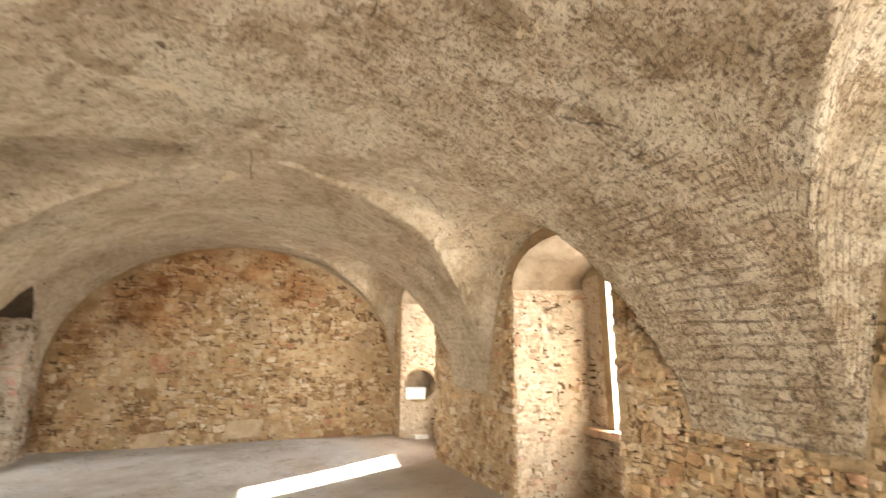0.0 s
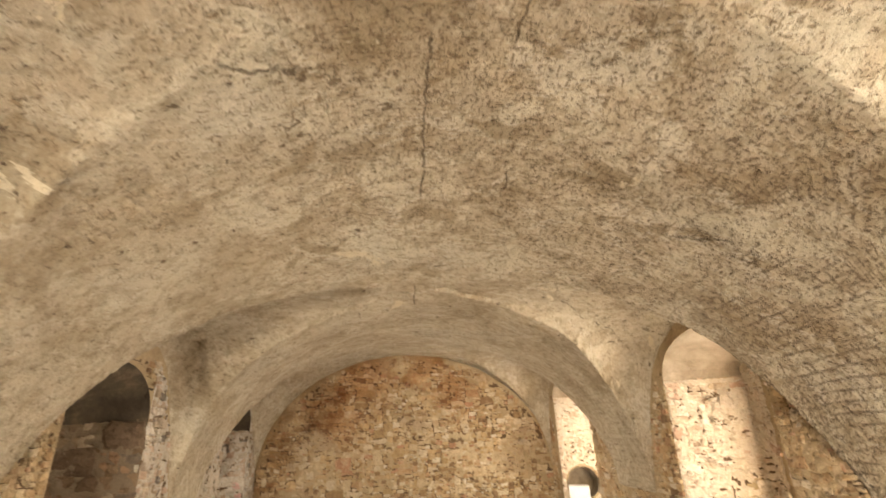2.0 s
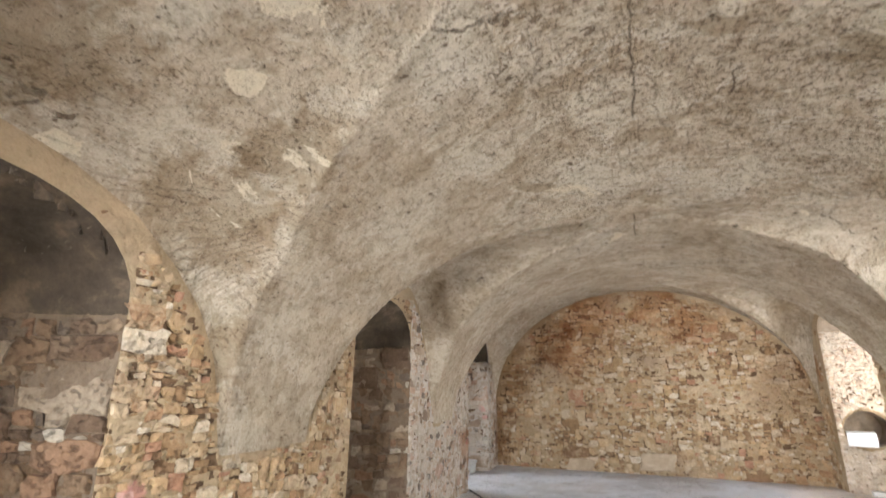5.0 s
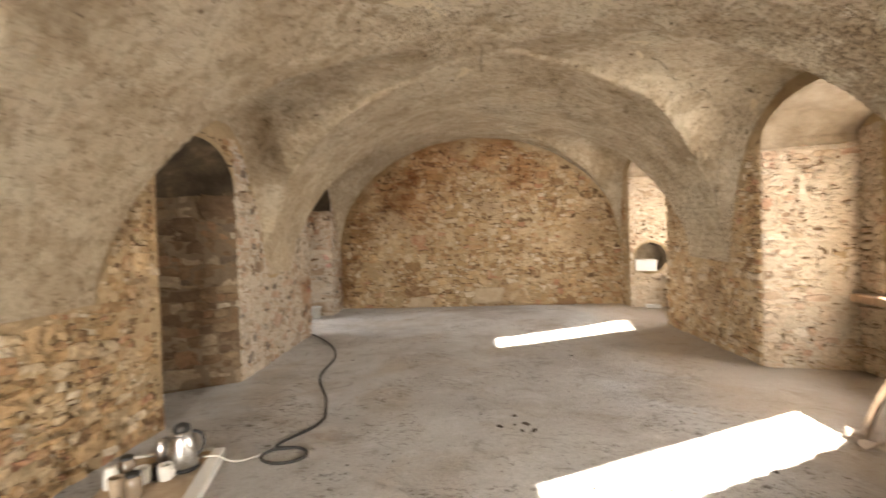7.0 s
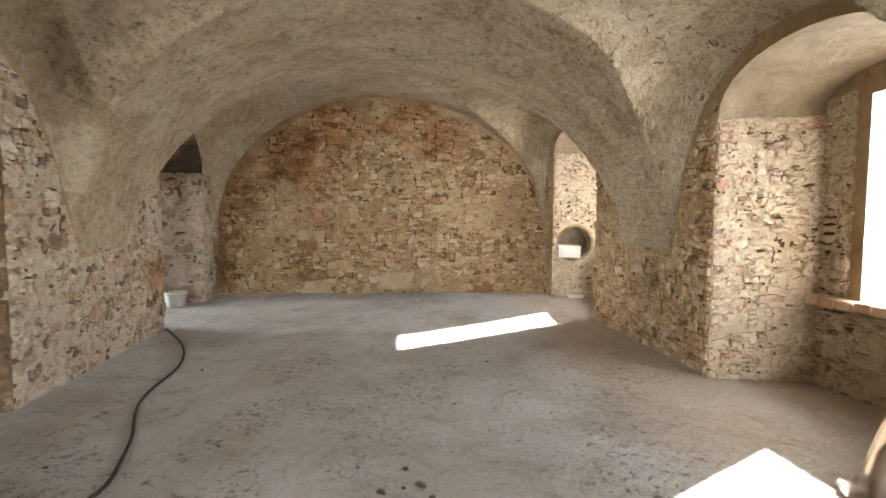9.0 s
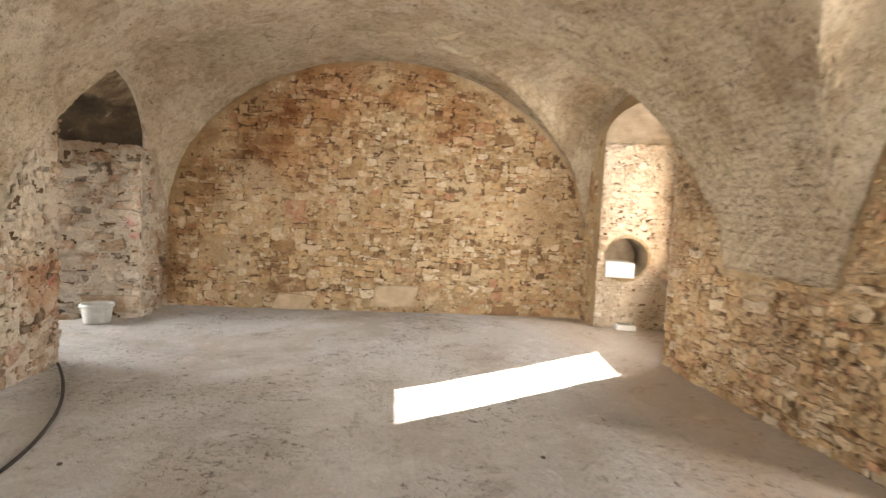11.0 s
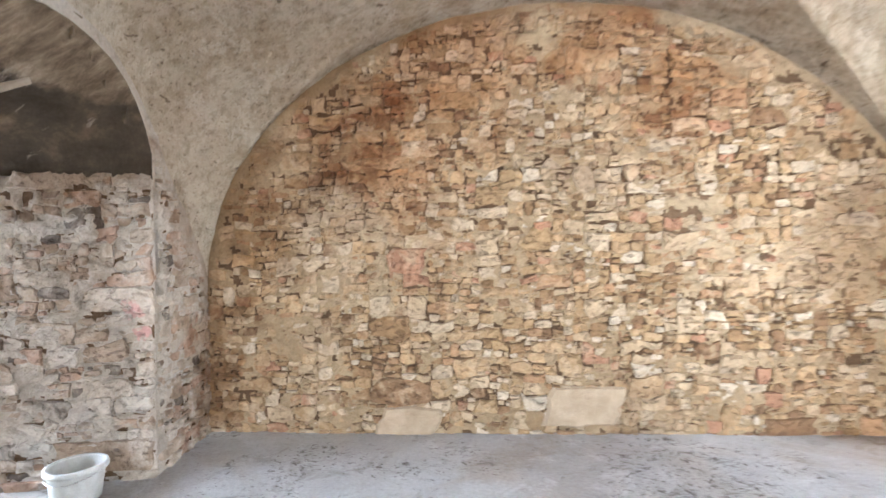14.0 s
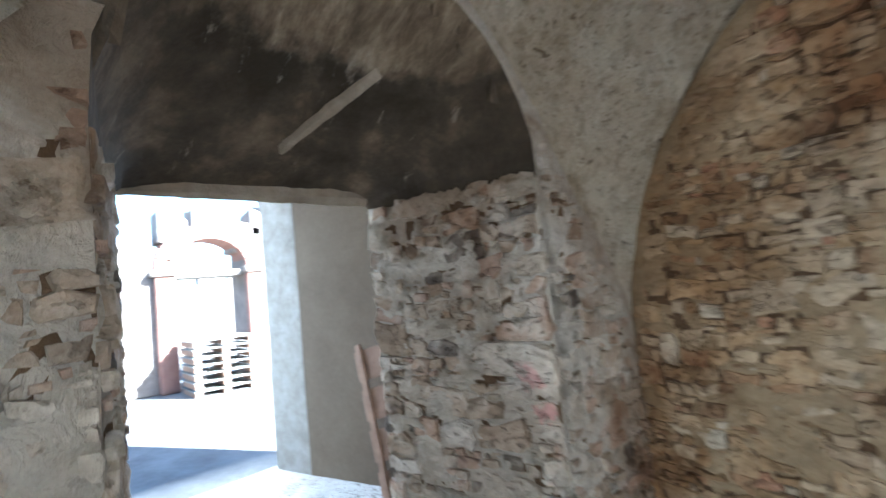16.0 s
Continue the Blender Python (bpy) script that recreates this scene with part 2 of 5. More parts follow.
def vault_material():
    """Rough lime plaster, thin over brick courses: pale repairs, brown staining, pits and cracks; smoother towards the
    end wall.
    """
    m, t, b = nodes_of("vault_plaster", 0.93)
    p = world_pos(t)
    uv = t.nodes.new("ShaderNodeUVMap").outputs[0]
    sep = t.nodes.new("ShaderNodeSeparateXYZ")
    t.links.new(p, sep.inputs[0])
    big = noise_tex(t, p, 0.65, 5, 0.6, 0.4)
    mid = noise_tex(t, p, 2.4, 8, 0.72, 0.5)
    lump = noise_tex(t, p, 13.0, 7, 0.72, 0.3)
    fine = noise_tex(t, p, 75.0, 6, 0.72)
    pits = noise_tex(t, scaled(t, p, (1.0, 1.5, 1.0), (0.3, 0.2, 0.5)), 30.0, 4, 0.6, 0.0)
    rough = step(t, calc(t, "SUBTRACT", sep.outputs[1], calc(t, "MULTIPLY", calc(t, "SUBTRACT", mid, 0.5), 4.0)), 4.6, 3.0)
    rough = calc(t, "MULTIPLY", rough, step(t, calc(t, "ADD", sep.outputs[0], calc(t, "MULTIPLY", calc(t, "SUBTRACT", mid, 0.5), 3.0)), -1.7, -0.5))
    col = ramp(t, big, [(0.30, (0.52, 0.415, 0.29)), (0.5, (0.62, 0.51, 0.37)), (0.70, (0.66, 0.575, 0.445))])
    patch = noise_tex(t, p, 1.9, 9, 0.62, 0.7)
    blotch = calc(t, "ADD", calc(t, "MULTIPLY", rough, 0.35), 0.55)
    col = mix(t, calc(t, "MULTIPLY", step(t, mid, 0.53, 0.56), blotch), col, (0.73, 0.64, 0.49))
    col = mix(t, calc(t, "MULTIPLY", step(t, patch, 0.56, 0.585), blotch), col, (0.75, 0.66, 0.52))
    col = mix(t, calc(t, "MULTIPLY", step(t, mid, 0.46, 0.40), blotch), col, (0.47, 0.365, 0.24))
    col = mix(t, calc(t, "MULTIPLY", calc(t, "ADD", calc(t, "MULTIPLY", step(t, patch, 0.43, 0.36), 0.6), calc(t, "MULTIPLY", step(t, patch, 0.42, 0.40), 0.3)), blotch), col, (0.43, 0.33, 0.21))
    dots = noise_tex(t, p, 48.0, 3, 0.6, 0.2)
    wear = calc(t, "ADD", calc(t, "MULTIPLY", pits, 0.5), calc(t, "MULTIPLY", dots, 0.5))
    wear = calc(t, "ADD", wear, calc(t, "MULTIPLY", calc(t, "SUBTRACT", 0.5, mid), 0.16))
    wear = calc(t, "SUBTRACT", wear, calc(t, "MULTIPLY", calc(t, "SUBTRACT", 1.0, rough), 0.03))
    col = mix(t, calc(t, "MULTIPLY", step(t, wear, 0.56, 0.63), 0.8), col, (0.27, 0.185, 0.105))
    chips = noise_tex(t, scaled(t, p, (1.0, 1.0, 2.2), (0.5, 0.3, 0.2)), 9.0, 5, 0.6, 0.5)
    chip = step(t, calc(t, "ADD", chips, calc(t, "MULTIPLY", calc(t, "SUBTRACT", big, 0.5), 0.3)), 0.665, 0.70)
    col = mix(t, calc(t, "MULTIPLY", chip, 0.85), col, (0.19, 0.13, 0.08))
    # short gouges of the plasterer's hammer, lying two ways
    g1 = noise_tex(t, scaled(t, p, (1.0, 2.8, 2.0), (0.2, 0.4, 0.5)), 17.0, 3, 0.55, 0.3)
    g2 = noise_tex(t, scaled(t, p, (2.8, 1.0, 2.0), (0.1, 0.3, 0.2)), 19.0, 3, 0.55, 0.3)
    gouge = calc(t, "ADD", calc(t, "MAXIMUM", g1, g2), calc(t, "SUBTRACT", calc(t, "MULTIPLY", calc(t, "SUBTRACT", 0.5, mid), 0.22), calc(t, "MULTIPLY", calc(t, "SUBTRACT", 1.0, rough), 0.045)))
    gouge = step(t, gouge, 0.60, 0.635)
    col = mix(t, calc(t, "MULTIPLY", gouge, 0.72), col, (0.27, 0.19, 0.115))
    col = mix(t, 0.7, col, ramp(t, lump, [(0.36, (0.60, 0.55, 0.48)), (0.52, (1.04, 1.04, 1.04))]), "MULTIPLY")
    col = mix(t, 0.5, col, ramp(t, fine, [(0.3, (0.6, 0.57, 0.53)), (0.65, (1, 1, 1))]), "MULTIPLY")
    wob = noise_tex(t, p, 5.0, 6, 0.65, 0.4)
    for place, r in (((-0.87, 0.34, 3.16), 0.20), ((-0.92, 0.10, 3.16), 0.20), ((-0.66, 0.42, 3.2), 0.09), ((-1.34, 0.58, 3.08), 0.15), ((-1.79, 0.82, 2.96), 0.12), ((-2.67, 0.57, 2.65), 0.10)):
        col = mix(t, calc(t, "MULTIPLY", step(t, blot(t, p, place, r, wob, 0.42), r, r * 0.93), 0.92), col, (0.78, 0.66, 0.47))
    # damp brown staining where the plaster has gone beside the first doorway
    for place, r in (((-2.45, 1.35, 2.5), 0.42), ((-1.85, 1.3, 2.85), 0.30), ((-2.5, 1.62, 1.7), 0.35), ((-2.3, 0.25, 2.9), 0.35)):
        col = mix(t, calc(t, "MULTIPLY", step(t, blot(t, p, place, r, wob, 1.2), r * 1.2, r * 0.6), 0.85), col, mix(t, 1.0, col, (0.66, 0.60, 0.52), "MULTIPLY"))
    pale = step(t, noise_tex(t, p, 1.25, 7, 0.62, 0.9), 0.665, 0.675)
    col = mix(t, calc(t, "MULTIPLY", pale, 0.85), col, (0.77, 0.655, 0.47))
    wob0 = wob
    br = t.nodes.new("ShaderNodeTexBrick")
    for k, v in (("Scale", 1.0), ("Mortar Size", 0.010), ("Mortar Smooth", 0.5), ("Brick Width", 0.27), ("Row Height", 0.075)):
        br.inputs[k].default_value = v
    wob = t.nodes.new("ShaderNodeVectorMath")
    wob.operation = "MULTIPLY_ADD"
    wn = nd(t, "ShaderNodeTexNoise", Scale=3.0, Detail=5.0)
    t.links.new(uv, wn.inputs["Vector"])
    t.links.new(wn.outputs["Color"], wob.inputs[0])
    wob.inputs[1].default_value = (0.10, 0.10, 0)
    t.links.new(uv, wob.inputs[2])
    t.links.new(wob.outputs[0], br.inputs["Vector"])
    # brick courses show through low on the haunches
    low = step(t, calc(t, "ADD", sep.outputs[2], calc(t, "MULTIPLY", calc(t, "SUBTRACT", mid, 0.5), 2.2)), 2.95, 2.3)
    joints = calc(t, "MULTIPLY", calc(t, "MULTIPLY", br.outputs["Fac"], low), step(t, lump, 0.36, 0.50))
    joints = calc(t, "MULTIPLY", joints, step(t, wob0, 0.40, 0.54))
    east = calc(t, "MULTIPLY", step(t, sep.outputs[0], -0.2, 0.7), calc(t, "ADD", 0.45, calc(t, "MULTIPLY", rough, 0.55)))
    joints = calc(t, "MULTIPLY", joints, calc(t, "MAXIMUM", east, calc(t, "MULTIPLY", step(t, calc(t, "ADD", sep.outputs[1], calc(t, "MULTIPLY", calc(t, "SUBTRACT", mid, 0.5), 3.0)), 2.4, 1.3), 0.75)))
    col = mix(t, calc(t, "MULTIPLY", joints, 0.68), col, (0.21, 0.145, 0.09))
    # a few long cracks
    vo = t.nodes.new("ShaderNodeTexVoronoi")
    vo.feature = "DISTANCE_TO_EDGE"
    vo.inputs["Scale"].default_value = 0.55
    wv = t.nodes.new("ShaderNodeVectorMath")
    wv.operation = "MULTIPLY_ADD"
    w2 = nd(t, "ShaderNodeTexNoise", Scale=4.0, Detail=6.0)
    t.links.new(p, w2.inputs["Vector"])
    t.links.new(w2.outputs["Color"], wv.inputs[0])
    wv.inputs[1].default_value = (0.22, 0.22, 0.22)
    t.links.new(p, wv.inputs[2])
    t.links.new(wv.outputs[0], vo.inputs["Vector"])
    crack = calc(t, "MULTIPLY", step(t, vo.outputs["Distance"], 0.006, 0.002), calc(t, "MULTIPLY", step(t, big, 0.56, 0.60), step(t, lump, 0.45, 0.55)))
    # straight shrinkage cracks along the crown
    for x0, y0, y1 in ((-0.02, 0.95, 2.45), (0.36, 0.55, 1.05), (0.52, 2.0, 2.3), (-0.05, 4.2, 5.0)):
        off = calc(t, "ABSOLUTE", calc(t, "ADD", calc(t, "SUBTRACT", sep.outputs[0], x0), calc(t, "MULTIPLY", calc(t, "SUBTRACT", wob0, 0.5), 0.10)))
        span = calc(t, "MULTIPLY", step(t, sep.outputs[1], y0, y0 + 0.05), step(t, sep.outputs[1], y1, y1 - 0.05))
        crack = calc(t, "MAXIMUM", crack, calc(t, "MULTIPLY", calc(t, "MULTIPLY", step(t, off, 0.009, 0.004), span), step(t, lump, 0.40, 0.50)))
    col = mix(t, calc(t, "MULTIPLY", crack, 0.75), col, (0.13, 0.09, 0.055))
    col = mix(t, 1.0, col, (0.905, 0.905, 0.89), "MULTIPLY")
    t.links.new(col, b.inputs["Base Color"])
    n = bump(t, b, calc(t, "MULTIPLY", joints, -1.0), 1.0, 0.05)
    n = bump(t, b, calc(t, "SUBTRACT", calc(t, "SUBTRACT", lump, calc(t, "MULTIPLY", step(t, wear, 0.53, 0.63), 0.8)), calc(t, "ADD", calc(t, "ADD", crack, chip), calc(t, "MULTIPLY", gouge, 0.8))), 1.0, 0.045, n)
    bump(t, b, fine, 0.8, 0.016, n)
    return m


VAULT = vault_material()


def plain_rough(name, lo, hi, scale=3.0, rough=0.9, bumpy=0.5, dist=0.01, spec=0.2, metal=0.0):
    m, t, b = nodes_of(name, rough)
    b.inputs["Specular IOR Level"].default_value = spec
    b.inputs["Metallic"].default_value = metal
    p = world_pos(t)
    a, f = noise_tex(t, p, scale, 6, 0.65, 0.3), noise_tex(t, p, scale * 14, 5, 0.65)
    col = ramp(t, a, [(0.32, lo), (0.68, hi)])
    col = mix(t, 0.35, col, ramp(t, f, [(0.3, (0.6, 0.6, 0.6)), (0.7, (1, 1, 1))]), "MULTIPLY")
    t.links.new(col, b.inputs["Base Color"])
    bump(t, b, calc(t, "ADD", a, calc(t, "MULTIPLY", f, 0.35)), bumpy, dist)
    return m


# very dark brown plaster of the west soffits, lighter towards the top
def dark_plaster_material():
    m, t, b = nodes_of("dark_plaster", 0.9)
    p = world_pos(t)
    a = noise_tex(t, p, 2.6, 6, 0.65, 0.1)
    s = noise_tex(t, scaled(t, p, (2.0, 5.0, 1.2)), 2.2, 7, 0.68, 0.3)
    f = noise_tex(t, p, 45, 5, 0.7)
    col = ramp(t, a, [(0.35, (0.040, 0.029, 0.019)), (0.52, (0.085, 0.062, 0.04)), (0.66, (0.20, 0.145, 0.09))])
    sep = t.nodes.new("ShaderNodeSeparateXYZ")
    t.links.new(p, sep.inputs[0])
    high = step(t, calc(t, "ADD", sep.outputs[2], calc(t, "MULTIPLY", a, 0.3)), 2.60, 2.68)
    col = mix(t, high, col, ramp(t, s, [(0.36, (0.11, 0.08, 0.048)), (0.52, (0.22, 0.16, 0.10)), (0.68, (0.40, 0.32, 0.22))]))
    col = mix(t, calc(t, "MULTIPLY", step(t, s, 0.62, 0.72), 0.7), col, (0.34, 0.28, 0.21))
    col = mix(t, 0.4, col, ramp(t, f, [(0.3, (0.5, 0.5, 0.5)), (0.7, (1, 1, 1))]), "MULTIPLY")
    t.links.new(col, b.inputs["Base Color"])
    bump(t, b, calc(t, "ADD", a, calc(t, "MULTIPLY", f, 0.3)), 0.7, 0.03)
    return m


DARK_PLASTER = dark_plaster_material()
SOFFIT = plain_rough("niche_soffit_plaster", (0.28, 0.215, 0.145), (0.46, 0.37, 0.27), 5.0, 0.92, 1.0, 0.05)
PLASTER_WHITE = plain_rough("white_jamb_plaster", (0.34, 0.29, 0.235), (0.58, 0.545, 0.49), 4.0, 0.85, 0.4, 0.01)
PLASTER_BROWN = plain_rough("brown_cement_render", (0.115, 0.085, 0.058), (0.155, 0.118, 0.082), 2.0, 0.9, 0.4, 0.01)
PLASTER_GREY = plain_rough("grey_cement_plaster", (0.40, 0.37, 0.32), (0.52, 0.48, 0.42), 2.5, 0.9, 0.4, 0.01)
QUOIN = plain_rough("pale_grey_quoin", (0.24, 0.215, 0.185), (0.36, 0.33, 0.295), 9.0, 0.9, 1.0, 0.05)


def floor_material():
    m, t, b = nodes_of("dusty_screed", 0.88)
    p = world_pos(t)
    big = noise_tex(t, p, 0.6, 6, 0.62, 0.6)
    mid = noise_tex(t, p, 2.8, 9, 0.74, 0.7)
    fine = noise_tex(t, p, 46, 7, 0.78)
    grit = noise_tex(t, p, 17.0, 6, 0.7, 0.5)
    scuff = noise_tex(t, scaled(t, p, (1.0, 2.4, 1), (0, 0, 0.6)), 6.0, 7, 0.74, 1.2)
    col = ramp(t, big, [(0.3, (0.46, 0.43, 0.40)), (0.5, (0.57, 0.555, 0.535)), (0.68, (0.66, 0.655, 0.645))])
    col = mix(t, calc(t, "MULTIPLY", step(t, mid, 0.52, 0.64), 0.6), col, (0.70, 0.69, 0.68))
    col = mix(t, calc(t, "MULTIPLY", step(t, mid, 0.46, 0.34), 0.6), col, (0.33, 0.295, 0.255))
    worn = step(t, noise_tex(t, p, 0.9, 4, 0.6, 0.8), 0.46, 0.60)
    col = mix(t, calc(t, "MULTIPLY", step(t, scuff, 0.56, 0.64), calc(t, "MULTIPLY", worn, 0.75)), col, (0.19, 0.165, 0.14))
    col = mix(t, calc(t, "MULTIPLY", step(t, calc(t, "ADD", grit, calc(t, "MULTIPLY", calc(t, "SUBTRACT", worn, 0.5), 0.06)), 0.60, 0.66), 0.8), col, (0.15, 0.125, 0.10))
    specks = noise_tex(t, scaled(t, p, (1.0, 1.6, 1), (0, 0, 0.4)), 30.0, 3, 0.55, 0.3)
    col = mix(t, calc(t, "MULTIPLY", step(t, calc(t, "ADD", specks, calc(t, "MULTIPLY", calc(t, "SUBTRACT", worn, 0.5), 0.08)), 0.655, 0.70), 0.8), col, (0.12, 0.10, 0.08))
    brown = step(t, noise_tex(t, p, 0.75, 6, 0.6, 0.7), 0.50, 0.64)
    col = mix(t, calc(t, "MULTIPLY", brown, 0.45), col, mix(t, 1.0, col, (0.72, 0.60, 0.46), "MULTIPLY"))
    col = mix(t, 0.5, col, ramp(t, fine, [(0.3, (0.55, 0.53, 0.51)), (0.62, (1, 1, 1))]), "MULTIPLY")
    # earthy brown dust along the window side
    sep = t.nodes.new("ShaderNodeSeparateXYZ")
    t.links.new(p, sep.inputs[0])
    earth = step(t, calc(t, "ADD", sep.outputs[0], calc(t, "MULTIPLY", big, 1.8)), 2.3, 3.2)
    col = mix(t, calc(t, "MULTIPLY", earth, 0.8), col, mix(t, 0.6, col, (0.46, 0.34, 0.215)))
    t.links.new(col, b.inputs["Base Color"])
    n = bump(t, b, calc(t, "SUBTRACT", mid, calc(t, "ADD", calc(t, "MULTIPLY", scuff, 0.6), calc(t, "MULTIPLY", step(t, grit, 0.55, 0.7), 0.3))), 0.9, 0.045)
    bump(t, b, fine, 0.6, 0.012, n)
    return m


FLOOR = floor_material()
YARD = plain_rough("sandy_yard", (0.13, 0.12, 0.11), (0.21, 0.20, 0.185), 1.6, 0.95, 0.6, 0.04)
RUIN = plain_rough("ruin_masonry", (0.17, 0.14, 0.12), (0.30, 0.26, 0.225), 2.5, 0.93, 0.8, 0.05)
RUIN_PINK = plain_rough("pink_brick_trim", (0.25, 0.13, 0.10), (0.31, 0.185, 0.145), 3.0, 0.93, 0.7, 0.03)


# ---- plan: springing, crown and walls of the vaulted room ----
def lerp(v, xs, ys):
    return float(np.interp(v, xs, ys))


Y0, Y1 = -6.6, 9.7
def x_left(y): return lerp(y, [-7, 4.6, 7.2, 9.7], [-2.72, -2.68, -2.84, -3.0])
def x_right(y): return lerp(y, [-7, 7.7, 9.15, 9.7], [2.83, 2.83, 2.67, 2.67])
def spring(y): return lerp(y, [-7, 6.2, 9.7], [1.05, 1.07, 1.28])
def crown(y): return lerp(y, [-7, 2.2, 4.2, 6.2, 8.7, 9.7], [3.25, 3.26, 3.20, 3.22, 3.40, 3.48])
def floor_z(x, y): return lerp(y, [-7, 7.3, 9.2, 12], [0, 0, 0.08, 0.08])


# side caps. wall: outline of the cap on the side wall (y, height); near, far: plan of its two groins (distance from the wall, y)
CAP_E2 = dict(
    wall=[(2.70, 1.07), (2.76, 1.45), (2.9, 1.98), (3.14, 2.34), (3.44, 2.58), (3.87, 2.74), (4.2, 2.80), (4.6, 2.79), (5.0, 2.62), (5.3, 2.38), (5.54, 1.95), (5.68, 1.4), (5.76, 1.07)],
    near=[(0, 2.70), (0.05, 2.82), (0.14, 2.95), (0.73, 3.27), (1.23, 3.52), (1.8, 3.78), (2.4, 4.15), (2.7, 4.4)],
    far=[(0, 5.76), (0.13, 5.78), (0.38, 5.60), (0.63, 5.36), (0.97, 5.03), (1.3, 4.88), (2.0, 4.70), (2.7, 4.4)])
CAP_E3 = dict(
    wall=[(6.9, 1.1), (6.96, 1.6), (7.06, 2.15), (7.3, 2.58), (7.7, 2.84), (8.15, 2.97), (8.6, 2.97), (9.0, 2.86), (9.35, 2.6), (9.55, 2.2), (9.64, 1.5), (9.68, 1.27)],
    near=[(0, 6.90), (0.12, 7.08), (0.36, 7.16), (0.69, 7.24), (1.06, 7.40), (1.7, 7.66), (2.3, 8.0), (2.6, 8.35)],
    far=[(0, 9.68), (0.3, 9.60), (0.68, 9.47), (1.12, 9.24), (1.64, 8.93), (2.23, 8.68), (2.6, 8.35)])
CAP_W2 = dict(
    wall=[(2.78, 1.07), (2.88, 1.5), (3.05, 1.9), (3.35, 2.25), (3.75, 2.5), (4.2, 2.63), (4.66, 2.64), (4.95, 2.46), (5.15, 2.16), (5.3, 1.85), (5.45, 1.45), (5.62, 1.07)],
    near=[(0, 2.78), (0.14, 3.01), (0.30, 3.12), (0.48, 3.26), (0.65, 3.38), (0.92, 3.5), (1.25, 3.74), (1.61, 3.89), (2.11, 4.18), (2.6, 4.5)],
    far=[(0, 5.62), (0.1, 5.56), (0.3, 5.40), (0.4, 5.29), (0.77, 5.12), (1.22, 4.99), (1.9, 4.86), (2.6, 4.5)])
CAP_W3 = dict(
    wall=[(6.45, 1.1), (6.65, 1.32), (6.85, 1.62), (7.08, 2.0), (7.34, 2.30), (7.5, 2.46), (7.8, 2.70), (8.14, 2.79), (8.5, 2.72), (8.75, 2.54), (8.94, 2.34), (9.1, 2.12), (9.3, 1.86), (9.5, 1.58), (9.69, 1.29)],
    near=[(0, 6.45), (0.05, 6.66), (0.14, 6.83), (0.22, 6.90), (0.4, 6.97), (0.63, 7.07), (0.9, 7.2), (1.28, 7.45), (1.75, 7.7), (2.3, 8.1), (2.6, 8.4)],
    far=[(0, 9.69), (0.3, 9.66), (0.8, 9.60), (1.4, 9.42), (2.0, 9.05), (2.6, 8.4)])
CAP_W1 = dict(
    wall=[(-1.32, 1.07), (-1.2, 1.67), (-1.0, 2.08), (-0.7, 2.30), (-0.2, 2.53), (0.28, 2.62), (0.65, 2.55), (1.04, 2.39), (1.36, 2.16), (1.58, 1.95), (1.78, 1.6), (1.88, 1.07)],
    near=[(0, -1.32), (0.1, -1.26), (0.3, -1.18), (0.5, -1.15), (0.8, -0.97), (1.12, -0.79), (1.44, -0.64), (2.0, -0.3), (2.6, 0.28)],
    far=[(0, 1.88), (0.1, 1.82), (0.3, 1.74), (0.5, 1.71), (0.8, 1.53), (1.12, 1.35), (1.44, 1.20), (2.0, 0.86), (2.6, 0.28)])


def cap(plan, shift=0.0, climb=0.45, proud=0.035):
    """A cap moved along the room: its wall outline sampled finely and rounded off, and its groins."""
    wy, wh = (np.array(v) for v in zip(*plan["wall"]))
    ys = np.arange(wy[0], wy[-1] + 0.005, 0.01)
    hs = np.interp(ys, wy, wh)
    k = np.exp(-np.linspace(-2, 2, 17) ** 2)
    hs = np.convolve(np.pad(hs, 8, mode="edge"), k / k.sum(), mode="valid")
    hs[0], hs[-1] = wh[0], wh[-1]
    near, far = (np.array(plan[g]).T for g in ("near", "far"))
    return dict(ys=ys + shift, hs=hs, near=(near[0], near[1] + shift), far=(far[0], far[1] + shift), apex=near[0][-1], climb=climb, proud=proud)


CAPS_R = [cap(CAP_E2, -8.1, 0.8, 0.008), cap(CAP_E2, -4.07, 0.8, 0.008), cap(CAP_E2), cap(CAP_E3)]
CAPS_L = [cap(CAP_W1, -4.0, 0.8, 0.008), cap(CAP_W1, 0.0, 0.7, 0.012), cap(CAP_W2), cap(CAP_W3)]


def cap_height(y, right):
    h = -1.0
    for c in CAPS_R if right else CAPS_L:
        if c["ys"][0] < y < c["ys"][-1]:
            h = max(h, float(np.interp(y, c["ys"], c["hs"])))
    return h


def lifted(c, y, d, base):
    """Height of a cap at y for distances d from the wall, over the barrel's own height there."""
    yn, yf = np.interp(d, *c["near"]), np.interp(d, *c["far"])
    v = (y - yn) / np.maximum(yf - yn, 1e-4)
    inside = (v > 0) & (v < 1) & (d < c["apex"])
    ys, hs = c["ys"], c["hs"]
    foot = hs[0] + (hs[-1] - hs[0]) * v
    peak = hs.max()
    s = (np.interp(ys[0] + np.clip(v, 0, 1) * (ys[-1] - ys[0]), ys, hs) - foot) / (peak - foot)
    top = peak + (crown(float(np.mean(c["near"][1][-1]))) - 0.01 - peak) * (np.clip(d / c["apex"], 0, 1) ** c["climb"])
    # the arch bands between the caps stand a little proud of them
    edge = c["proud"] * np.clip(np.minimum(y - yn, yf - y) / 0.018, 0, 1)
    return np.where(inside, base + np.maximum(0.0, top - base) * np.maximum(0.0, s) + edge, base)


